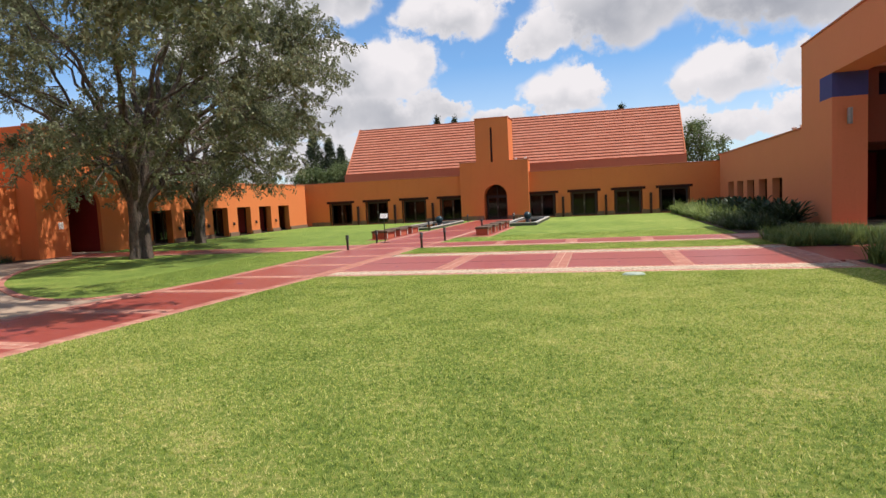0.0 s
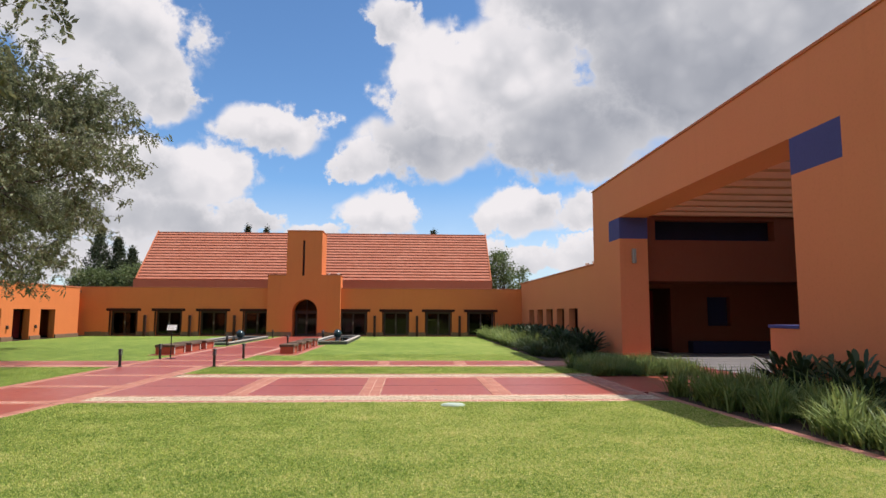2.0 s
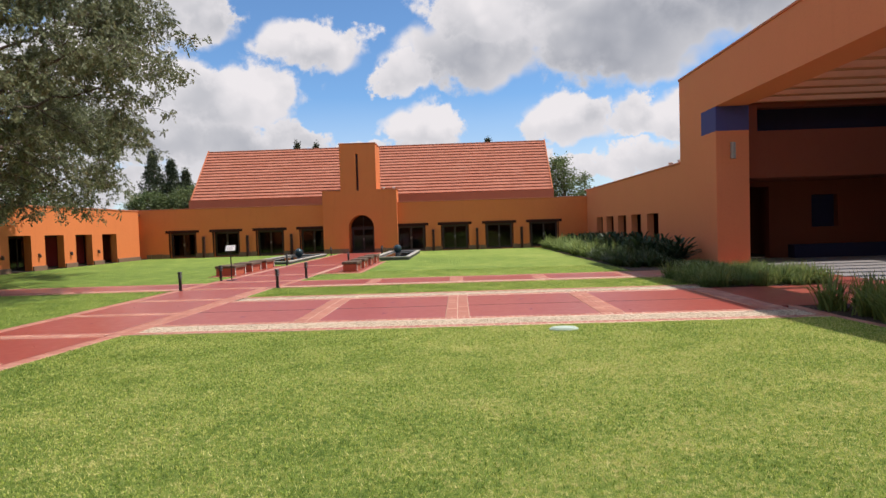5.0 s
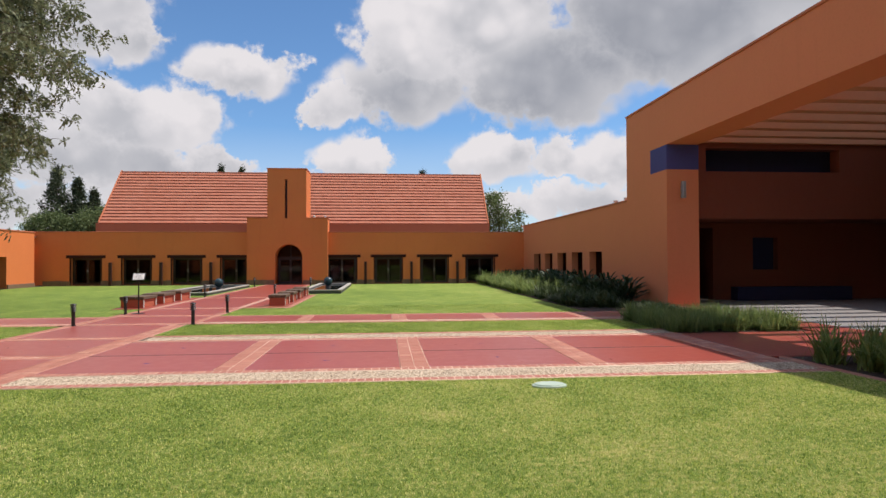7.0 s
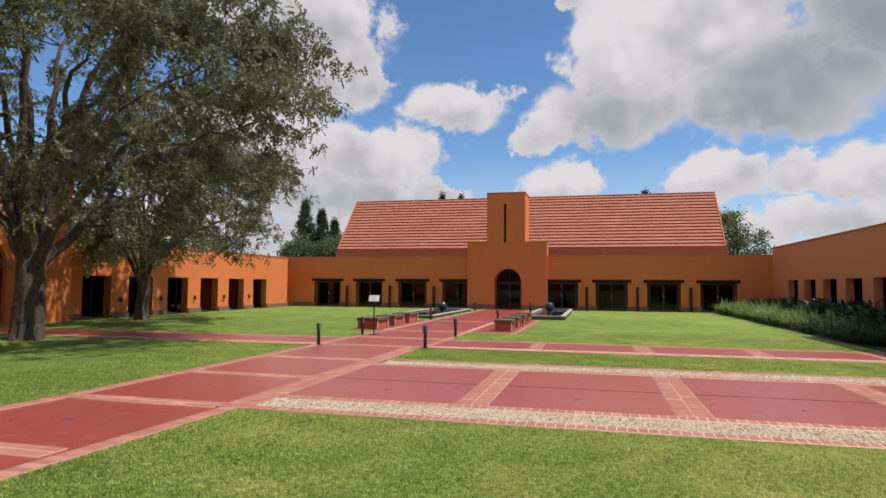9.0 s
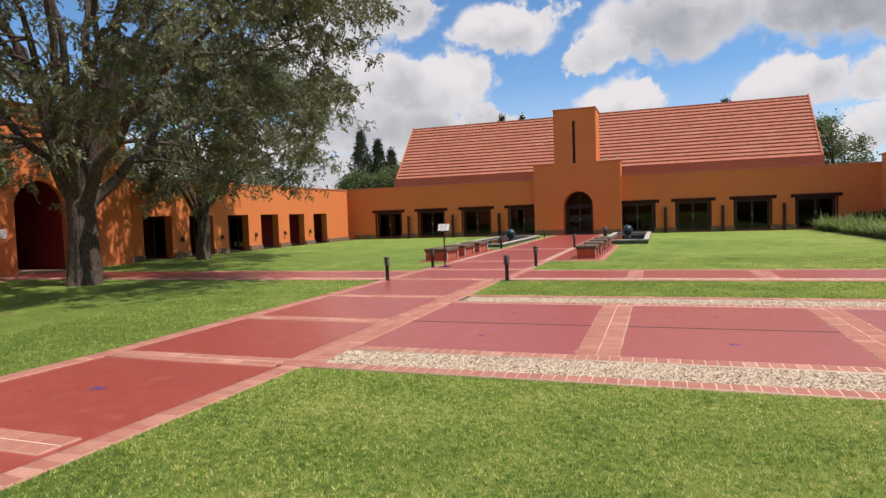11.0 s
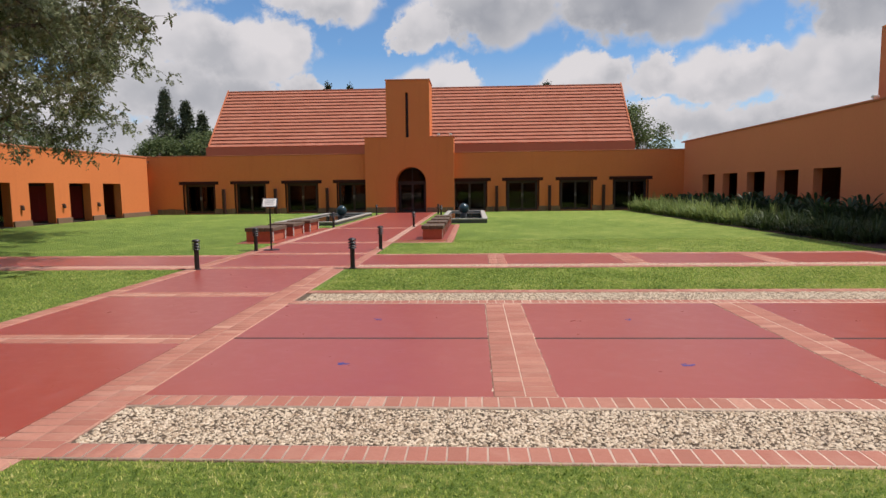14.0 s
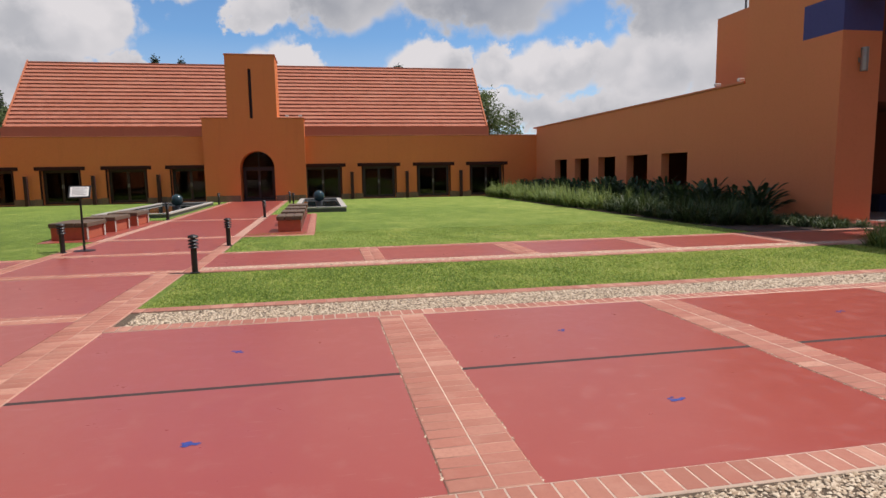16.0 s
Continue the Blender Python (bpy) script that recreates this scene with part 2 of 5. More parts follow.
def red_concrete(n, p, o):
    big = n.noise(p, 0.7, 6, 0.6)
    mid = n.noise(p, 4.5, 6, 0.65)
    fine = n.noise(p, 60, 4, 0.6)
    c = n.mix(big, (0.318, 0.052, 0.034), (0.37, 0.074, 0.05))
    c = n.mix(n.math("MULTIPLY", n.math("SUBTRACT", mid, 0.53, clamp=True), 3.0), c, (0.38, 0.115, 0.088))
    scuff = n.noise(n.add("ShaderNodeMapping", {0: p, 2: (0, 0, 0.7), 3: (1, 5, 1)}).outputs[0], 2.6, 5, 0.7)
    c = n.mix(n.math("MULTIPLY", n.math("SUBTRACT", scuff, 0.61, clamp=True), 4.0), c, (0.44, 0.20, 0.155))
    rough = n.math("ADD", 0.19, n.math("MULTIPLY", mid, 0.26))
    return surface(n, c, rough, bump=n.math("ADD", mid, n.math("MULTIPLY", fine, 0.4)), strength=0.12, dist=0.004, spec=0.75, **{"Sheen Weight": 0.05, "Sheen Roughness": 0.45, "Sheen Tint": (1.0, 0.86, 0.82, 1)})


RED = material("red floor paint on concrete", red_concrete)


def brick_paver(n, p, o):
    rnd = n.add("ShaderNodeObjectInfo").outputs["Random"]
    isl = n.add("ShaderNodeNewGeometry").outputs["Random Per Island"]
    mixr = n.math("FRACT", n.math("ADD", rnd, n.math("MULTIPLY", isl, 3.7)))
    c = n.ramp(mixr, [(0.0, (0.35, 0.14, 0.098)), (0.3, (0.42, 0.185, 0.13)), (0.6, (0.38, 0.145, 0.102)), (0.85, (0.45, 0.20, 0.14)), (1.0, (0.52, 0.275, 0.195))])
    f = n.noise(p, 35, 6, 0.65)
    c = n.mix(n.math("MULTIPLY", n.math("SUBTRACT", f, 0.45, clamp=True), 1.8), c, (0.33, 0.13, 0.09))
    g = n.noise(p, 3, 5, 0.6)
    c = n.mix(n.math("MULTIPLY", n.math("SUBTRACT", g, 0.52, clamp=True), 1.5), c, (0.55, 0.33, 0.24))
    return surface(n, c, 0.85, bump=f, strength=0.45, dist=0.006, spec=0.3)


BRICK = material("red clay paver", brick_paver)
MORTAR = material("pale mortar", plain((0.80, 0.61, 0.47), 0.95, vary=0.2, scale=20, strength=0.04))
DULL = material("dusty red mortar", plain((0.50, 0.275, 0.2), 0.95, vary=0.4, scale=16, strength=0.04))


def roof_tile(n, p, o):
    xyz = n.add("ShaderNodeSeparateXYZ", {0: p}).outputs
    col = n.math("FLOOR", n.math("MULTIPLY", xyz[0], 3.0))
    row = n.math("FLOOR", n.math("MULTIPLY", xyz[2], 5.2))
    cell = n.add("ShaderNodeTexWhiteNoise", {"Vector": n.add("ShaderNodeCombineXYZ", {0: col, 1: row}).outputs[0]}, noise_dimensions="2D").outputs[0]
    c = n.mix(cell, (0.40, 0.145, 0.085), (0.45, 0.17, 0.105))
    f = n.noise(p, 0.6, 5, 0.65)
    c = n.mix(n.math("MULTIPLY", n.math("SUBTRACT", f, 0.5, clamp=True), 1.5), c, (0.56, 0.26, 0.17))
    return surface(n, c, 0.85, bump=n.noise(p, 18, 5, 0.6), strength=0.3, dist=0.008, spec=0.25)


TILE = material("terracotta roof tile", roof_tile)


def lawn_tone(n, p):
    """0 for lush dark patches to 1 for dry pale ones; the tone rises to the east."""
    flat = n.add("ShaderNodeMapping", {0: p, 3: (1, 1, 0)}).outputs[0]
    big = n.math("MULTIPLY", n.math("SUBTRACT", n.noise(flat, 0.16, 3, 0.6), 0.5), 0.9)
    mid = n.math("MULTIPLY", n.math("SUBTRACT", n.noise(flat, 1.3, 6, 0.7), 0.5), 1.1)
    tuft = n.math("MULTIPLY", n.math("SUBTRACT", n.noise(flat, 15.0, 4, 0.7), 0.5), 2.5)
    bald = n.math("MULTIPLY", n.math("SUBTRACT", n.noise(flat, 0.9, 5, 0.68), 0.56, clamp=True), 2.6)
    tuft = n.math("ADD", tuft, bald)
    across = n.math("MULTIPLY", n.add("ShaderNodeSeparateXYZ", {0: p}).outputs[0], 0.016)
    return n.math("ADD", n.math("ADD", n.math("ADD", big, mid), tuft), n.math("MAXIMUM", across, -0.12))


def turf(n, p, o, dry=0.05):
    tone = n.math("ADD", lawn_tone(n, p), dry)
    fine = n.noise(p, 38, 6, 0.7)
    tiny = n.noise(p, 170, 3, 0.7)
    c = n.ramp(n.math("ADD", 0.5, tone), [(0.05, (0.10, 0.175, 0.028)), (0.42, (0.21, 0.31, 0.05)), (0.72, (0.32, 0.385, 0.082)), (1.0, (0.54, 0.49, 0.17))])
    c = n.mix(n.math("MULTIPLY", n.math("SUBTRACT", fine, 0.46, clamp=True), 2.2), c, (0.085, 0.16, 0.02))
    c = n.mix(n.math("MULTIPLY", n.math("SUBTRACT", tiny, 0.52, clamp=True), 2.2), c, (0.47, 0.54, 0.17))
    return surface(n, c, 0.9, bump=n.math("ADD", fine, tiny), strength=0.9, dist=0.03, spec=0.2)


def grass_blade(n, p, o, dry=0.07):
    isl = n.add("ShaderNodeNewGeometry").outputs["Random Per Island"]
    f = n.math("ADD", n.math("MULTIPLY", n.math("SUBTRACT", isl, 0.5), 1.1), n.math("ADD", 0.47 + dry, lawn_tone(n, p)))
    c = n.ramp(f, [(0.0, (0.12, 0.2, 0.026)), (0.36, (0.35, 0.475, 0.07)), (0.65, (0.60, 0.65, 0.15)), (1.0, (0.80, 0.75, 0.31))])
    d = surface(n, c, 0.55, spec=0.35)
    t = n.add("ShaderNodeBsdfTranslucent", {0: c}).outputs[0]
    return n.add("ShaderNodeMixShader", {0: 0.42, 1: d, 2: t}).outputs[0]


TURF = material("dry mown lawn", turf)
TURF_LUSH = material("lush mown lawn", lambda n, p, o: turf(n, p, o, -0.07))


def leafy(dark, mid, pale, through=0.35, scale=1.2):
    def build(n, p, o):
        isl = n.add("ShaderNodeNewGeometry").outputs["Random Per Island"]
        f = n.noise(p, scale, 4, 0.6)
        c = n.ramp(n.math("ADD", n.math("MULTIPLY", isl, 0.55), n.math("MULTIPLY", f, 0.5)), [(0.15, dark), (0.5, mid), (0.9, pale)])
        d = surface(n, c, 0.55, spec=0.35)
        t = n.add("ShaderNodeBsdfTranslucent", {0: n.mix(0.5, c, pale)}).outputs[0]
        return n.add("ShaderNodeMixShader", {0: through, 1: d, 2: t}).outputs[0]
    return build


BLADE = material("grass blade", grass_blade)
BLADE_LUSH = material("lush grass blade", lambda n, p, o: grass_blade(n, p, o, -0.07))
LEAF = material("grey green acacia leaf", leafy((0.05, 0.064, 0.029), (0.13, 0.149, 0.07), (0.31, 0.335, 0.18), 0.32, 0.9))
LEAF_FAR = material("green foliage", leafy((0.05, 0.085, 0.026), (0.115, 0.16, 0.055), (0.21, 0.255, 0.1), 0.34, 0.4))
CONIFER = material("dark conifer foliage", leafy((0.024, 0.04, 0.018), (0.05, 0.07, 0.032), (0.095, 0.115, 0.055), 0.15, 0.6))
STRAP = material("strap leaf", leafy((0.05, 0.095, 0.02), (0.135, 0.205, 0.045), (0.37, 0.43, 0.15), 0.36, 2.2))
SHRUB = material("dark narrow leaf", leafy((0.02, 0.042, 0.014), (0.05, 0.08, 0.025), (0.12, 0.16, 0.055), 0.2, 2.0))
PADDLE = material("dark paddle leaf", leafy((0.015, 0.035, 0.014), (0.035, 0.065, 0.026), (0.07, 0.11, 0.045), 0.15, 1.2))
PEBBLE = material("pale pebble", lambda n, p, o: surface(n, n.ramp(n.add("ShaderNodeNewGeometry").outputs["Random Per Island"], [(0.0, (0.16, 0.11, 0.07)), (0.22, (0.42, 0.31, 0.20)), (0.55, (0.69, 0.58, 0.43)), (0.8, (0.60, 0.48, 0.34)), (1.0, (0.38, 0.30, 0.22))]), 0.85, bump=n.noise(p, 90, 3, 0.6), strength=0.3, dist=0.004))
GRAVELBED = material("gravel bed", plain((0.12, 0.085, 0.055), 0.95, vary=0.5, scale=60, strength=0.9))


def pane_glass(n, p, o):
    gloss = n.add("ShaderNodeBsdfGlossy", {0: (1, 1, 1, 1), 1: 0.02}).outputs[0]
    clear = n.add("ShaderNodeBsdfTransparent", {0: (0.22, 0.25, 0.245, 1)}).outputs[0]
    f = n.add("ShaderNodeFresnel", {0: 1.5}).outputs[0]
    return n.add("ShaderNodeMixShader", {0: n.math("MULTIPLY", f, 0.6), 1: clear, 2: gloss}).outputs[0]


GLASS = material("window glass", pane_glass)


def pond_water(n, p, o):
    return surface(n, (0.02, 0.03, 0.028), 0.04, bump=n.noise(p, 5, 3, 0.5), strength=0.06, dist=0.02)


WATER = material("dark pond water", pond_water)


# ---- mesh helpers ----
def finish(name, bm, mat, smooth=False):
    me = bpy.data.meshes.new(name)
    bm.to_mesh(me)
    bm.free()
    me.materials.append(mat)
    if smooth:
        me.shade_smooth()
    return me


def part(name, bm, mat, parent=None, label="", smooth=False):
    ob = new(name, finish(name, bm, mat, smooth))
    ob.parent = parent
    return tagged(ob, label)


def thing(name, label, category, group="", at=(0, 0, 0), turn=0.0):
    ob = new(name)
    ob.matrix_basis = pose(*at, 0, 0, turn)
    return tagged(ob, label, category, group)


def structure(name, bm, mat, label, smooth=False):
    return tagged(part(name, bm, mat, None, "", smooth), label, "", "", "structure")


def stuff(name, me, label, category):
    return tagged(new(name, me), label, category, "", "stuff")


def box(bm, x0, x1, y0, y1, z0, z1, bevel=0.0):
    m = bmesh.ops.create_cube(bm, size=1, matrix=Matrix.LocRotScale(((x0 + x1) / 2, (y0 + y1) / 2, (z0 + z1) / 2), None, (abs(x1 - x0), abs(y1 - y0), abs(z1 - z0))))
    if bevel:
        edges = list({e for v in m["verts"] for e in v.link_edges})
        bmesh.ops.bevel(bm, geom=edges, offset=bevel, segments=2, affect="EDGES", profile=0.6)
    return bm


def boxed(x0, x1, y0, y1, z0, z1, bevel=0.0):
    return box(bmesh.new(), x0, x1, y0, y1, z0, z1, bevel)


def lathe(profile, segments=16, bm=None, at=(0, 0, 0)):
    """A turned body from (radius, height) pairs."""
    bm = bm or bmesh.new()
    rings = []
    for r, z in profile:
        rings.append([bm.verts.new((at[0] + r * math.cos(2 * math.pi * k / segments), at[1] + r * math.sin(2 * math.pi * k / segments), at[2] + z)) for k in range(segments)])
    for a, b in zip(rings, rings[1:]):
        for k in range(segments):
            bm.faces.new((a[k], a[(k + 1) % segments], b[(k + 1) % segments], b[k]))
    bm.faces.new(rings[0][::-1])
    bm.faces.new(rings[-1])
    return bm


def raw_mesh(name, verts, faces, mat, smooth=False):
    """A mesh from numpy arrays; faces are rows of equal length."""
    verts, faces = np.asarray(verts, np.float32), np.asarray(faces, np.int32)
    me = bpy.data.meshes.new(name)
    me.vertices.add(len(verts))
    me.vertices.foreach_set("co", verts.ravel())
    me.loops.add(faces.size)
    me.loops.foreach_set("vertex_index", faces.ravel())
    me.polygons.add(len(faces))
    me.polygons.foreach_set("loop_start", np.arange(0, faces.size, faces.shape[1], dtype=np.int32))
    me.update(calc_edges=True)
    me.materials.append(mat)
    if smooth:
        me.shade_smooth()
    return me


def pierced(axis, plane, depth, u0, u1, z0, z1, holes):
    """A wall across the given axis, from plane to plane + depth, with rectangular holes (u0, u1, z0, z1) right through it."""
    us = sorted({u0, u1, *(h[k] for h in holes for k in (0, 1))})
    zs = sorted({z0, z1, *(h[k] for h in holes for k in (2, 3))})
    solid = lambda i, j: 0 <= i < len(us) - 1 and 0 <= j < len(zs) - 1 and not any(h[0] <= (us[i] + us[i + 1]) / 2 <= h[1] and h[2] <= (zs[j] + zs[j + 1]) / 2 <= h[3] for h in holes)
    bm, made = bmesh.new(), {}

    def v(u, d, z):
        key = (round(u, 4), round(d, 4), round(z, 4))
        if key not in made:
            made[key] = bm.verts.new((plane + d, u, z) if axis == "x" else (u, plane + d, z))
        return made[key]

    for i in range(len(us) - 1):
        for j in range(len(zs) - 1):
            if not solid(i, j):
                continue
            a, b, c, e = us[i], us[i + 1], zs[j], zs[j + 1]
            for d in (0, depth):
                bm.faces.new((v(a, d, c), v(b, d, c), v(b, d, e), v(a, d, e)))
            for there, p, q in ((solid(i - 1, j), (a, c), (a, e)), (solid(i + 1, j), (b, c), (b, e)), (solid(i, j - 1), (a, c), (b, c)), (solid(i, j + 1), (a, e), (b, e))):
                if not there:
                    bm.faces.new((v(p[0], 0, p[1]), v(q[0], 0, q[1]), v(q[0], depth, q[1]), v(p[0], depth, p[1])))
    bmesh.ops.recalc_face_normals(bm, faces=bm.faces)
    return bm


def arched(axis, plane, depth, u0, u1, z0, z1, c, half, spring, rise):
    """A wall with one round-headed opening: centre c, half width, springing height and rise."""
    steps = 20
    arc = [(c - half * math.cos(math.pi * k / steps), spring + rise * math.sin(math.pi * k / steps)) for k in range(steps + 1)]
    bm = bmesh.new()
    v = lambda u, d, z: bm.verts.new((plane + d, u, z) if axis == "x" else (u, plane + d, z))
    for d in (0, depth):
        bm.faces.new([v(*p) for p in ((u0, d, z0), (c - half, d, z0), (c - half, d, spring), (c - half, d, z1), (u0, d, z1))])
        bm.faces.new([v(*p) for p in ((u1, d, z0), (c + half, d, z0), (c + half, d, spring), (c + half, d, z1), (u1, d, z1))])
        for (a, za), (b, zb) in zip(arc, arc[1:]):
            bm.faces.new([v(*p) for p in ((a, d, za), (b, d, zb), (b, d, z1), (a, d, z1))])
    rim = [(c - half, z0), *arc, (c + half, z0)]
    for (a, za), (b, zb) in zip(rim, rim[1:]):
        bm.faces.new([v(a, 0, za), v(b, 0, zb), v(b, depth, zb), v(a, depth, za)])
    for (a, za), (b, zb) in (((u0, z0), (u0, z1)), ((u1, z0), (u1, z1)), ((u0, z1), (u1, z1))):
        bm.faces.new([v(a, 0, za), v(b, 0, zb), v(b, depth, zb), v(a, depth, za)])
    bmesh.ops.remove_doubles(bm, verts=bm.verts, dist=0.0005)
    bmesh.ops.recalc_face_normals(bm, faces=bm.faces)
    return bm


EDGE, SLOPE = 12.43, 0.019


def gz(y):
    """The ground rises gently to the south of the paved square."""
    return max(0.0, EDGE - y) * SLOPE


def sheet(outline, z=0.0, thick=0.12):
    """A flat slab from a plan outline, cut where the ground begins to rise and laid on it."""
    bm = bmesh.new()
    top = bm.faces.new([bm.verts.new((x, y, 0)) for x, y in outline])
    bmesh.ops.bisect_plane(bm, geom=[*bm.verts, *bm.edges, top], plane_co=(0, EDGE, 0), plane_no=(0, 1, 0))
    for f in list(bm.faces):
        f.normal_update()
        if f.normal.z < 0:
            f.normal_flip()
    side = bmesh.ops.extrude_face_region(bm, geom=list(bm.faces))
    low = [v for v in side["geom"] if isinstance(v, bmesh.types.BMVert)]
    for v in bm.verts:
        v.co.z = z + gz(v.co.y)
    for v in low:
        v.co.z -= thick
    bmesh.ops.recalc_face_normals(bm, faces=bm.faces)
    return bm


def rect(x0, x1, y0, y1):
    return [(x0, y0), (x1, y0), (x1, y1), (x0, y1)]


# ---- ground ----
ground = structure("ground", sheet(rect(-900, 900, -700, 1400), -0.14, 0.05), SOIL, "bare earth ground reaching the horizon")
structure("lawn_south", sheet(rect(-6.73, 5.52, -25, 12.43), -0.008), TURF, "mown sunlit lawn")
structure("lawn_strip", sheet(rect(-6.608, 5.4, 18.18, 20.72), -0.008), TURF_LUSH, "narrow mown lawn strip between two red paths")
structure("lawn_northeast", sheet(rect(-6.42, 5.2, 23.22, 47.9), -0.008), TURF_LUSH, "mown lawn before the long facade")
structure("lawn_northwest", sheet(rect(-24.5, -9.72, 23.22, 47.9), -0.008), TURF_LUSH, "mown lawn beside the west wing")
def curve(a, b, c, steps):
    return [((1 - t) ** 2 * a[0] + 2 * t * (1 - t) * b[0] + t * t * c[0], (1 - t) ** 2 * a[1] + 2 * t * (1 - t) * b[1] + t * t * c[1]) for t in (k / steps for k in range(steps + 1))]


CORNER = curve((-22.6, 20.7), (-19.6, 13.6), (-14.2, 10.3), 14) + curve((-14.2, 10.3), (-10.4, 7.6), (-9.9, 9.6), 14)[1:]
structure("lawn_west", sheet([(-9.74, 9.9), (-9.74, 20.7), *CORNER], -0.008), TURF_LUSH, "shaded lawn under the trees with a rounded corner")
structure("pavement_sand", sheet([(-9.76, -25), (-9.76, 9.8), *[(x - 0.03, y - 0.03) for x, y in CORNER[::-1]], (-24.2, 20.68), (-24.2, -25)], -0.02), SAND, "pale sandy paving beside the lawn")
structure("bed_west", sheet([(-25.3, -25), (-24.22, -25), (-24.22, 20.4), (-25.3, 20.4)], -0.01), SOIL, "dark planting bed along the wall")

# ---- red paved areas ----
floor_red = structure("pavement", sheet(rect(-9.74, -6.735, -25, 12.43), -0.006), RED, "red painted concrete path with clay brick bands")
PANELS = [(-6.61, -3.99), (-3.53, -1.08), (-0.63, 1.86), (2.32, 4.85)]


def red_slab(x0, x1, y0, y1, z=0.001):
    part("paving_panel", sheet(rect(x0, x1, y0, y1), z, 0.1), RED, floor_red)


for a, b in PANELS:
    red_slab(a + 0.004, b - 0.004, 13.5, 15.23)
    red_slab(a + 0.004, b - 0.004, 15.28, 17.11)
    part("joint_strip", boxed(a + 0.004, b - 0.004, 15.23, 15.28, -0.05, 0.0015), TAPE, floor_red, "grey joint strip")
red_slab(5.37, 10.0, 13.9, 17.35, -0.004)
BANDS = [-16.9, -14.2, -11.55, -8.9, -6.25, -3.6, -0.93, 1.74, 4.4, 7.06, 9.72, 12.38, 15.04, 17.7, 20.75, 23.25, 26.2, 32.4]
ys = [12.43, *[b for b in BANDS if b > 12.5], 47.4]
for a, b in zip(ys, ys[1:]):
    red_slab(-9.46, -7.06 if a < 20.4 else -6.67, a + (0.36 if a > 12.44 else 0.17), b)
part("path_bed", sheet(rect(-9.72, -6.61, 12.44, 20.72), -0.002, 0.08), DULL, floor_red)
part("path_bed", sheet(rect(-9.72, -6.44, 20.72, 47.4), -0.002, 0.08), DULL, floor_red)
part("path_bed", sheet(rect(-6.605, 5.38, 13.3, 17.32), -0.002, 0.08), DULL, floor_red)
part("path_bed", sheet(rect(-6.605, 5.38, 12.44, 12.645), -0.002, 0.08), DULL, floor_red)
part("path_bed", sheet(rect(-6.605, 5.38, 17.97, 18.17), -0.002, 0.08), DULL, floor_red)
for a, b in ((-6.6, -3.84), (-3.48, -1.14), (-0.7, 1.6), (2.05, 4.4), (4.85, 8.0)):
    red_slab(a, b, 21.3, 22.98)
red_slab(-24.4, -9.76, 21.3, 22.98)
part("path_bed", sheet(rect(-24.4, -9.73, 20.73, 23.21), -0.002, 0.08), DULL, floor_red)
part("path_bed", sheet(rect(-6.43, 8.4, 20.73, 23.21), -0.002, 0.08), DULL, floor_red)
for x0, x1 in ((-24.4, -9.76), (-6.6, 8.0)):
    part("pale_edge", boxed(x0, x1, 20.94, 21.27, -0.06, -0.004), SAND, floor_red, "pale sandy edge strip")

# ---- north building ----
FY = 47.9
WINDOWS = [(-23.09, -20.51), (-19.72, -17.20), (-16.41, -13.81), (-13.08, -10.5), (-5.75, -3.07), (-2.37, 0.18), (0.95, 3.51), (4.25, 6.90)]
holes = [(a + 0.3, b - 0.3, 0.06, 1.93) for a, b in WINDOWS]
structure("wall_north_west", pierced("y", FY, 0.55, -25.4, -10.4, -0.1, 3.68, holes[:4]), ORANGE, "long orange plaster wall with tall glazed doors")
structure("wall_north_east", pierced("y", FY, 0.55, -5.8, 9.4, -0.1, 3.68, holes[4:]), ORANGE, "long orange plaster wall with tall glazed doors")
structure("wall_portal", arched("y", 47.5, 1.4, -10.93, -5.37, -0.1, 4.66, -8.07, 0.95, 1.88, 0.96), ORANGE, "raised orange entrance block with a round arch")
tower = bmesh.new()
box(tower, -9.54, -8.34, 47.502, 50.0, 4.66, 8.12)
box(tower, -8.16, -6.85, 47.502, 50.0, 4.66, 8.12)
box(tower, -8.34, -8.16, 47.502, 50.0, 7.4, 8.12)
box(tower, -8.34, -8.16, 47.8, 50.0, 4.66, 7.4)
structure("wall_tower", tower, ORANGE, "square orange tower over the entrance with a narrow slit")
structure("trim_tower", boxed(-9.58, -6.81, 47.46, 50.04, 8.12, 8.2, 0.02), COPING, "thin coping on the tower")
structure("trim_slit", boxed(-8.335, -8.165, 47.76, 47.8, 4.67, 7.39), FRAME, "dark slit window")
for n, (a, b) in enumerate(((-10.97, -9.55), (-6.84, -5.33))):
    structure(f"trim_portal_{n + 1}", boxed(a, b, 47.46, 48.94, 4.66, 4.72, 0.015), COPING, "thin coping on the entrance block")
for n, (a, b) in enumerate(((-25.4, -10.95), (-5.35, 9.3))):
    structure(f"trim_north_{n + 1}", boxed(a, b, FY - 0.03, FY + 0.58, 3.68, 3.74, 0.012), COPING, "thin terracotta coping")
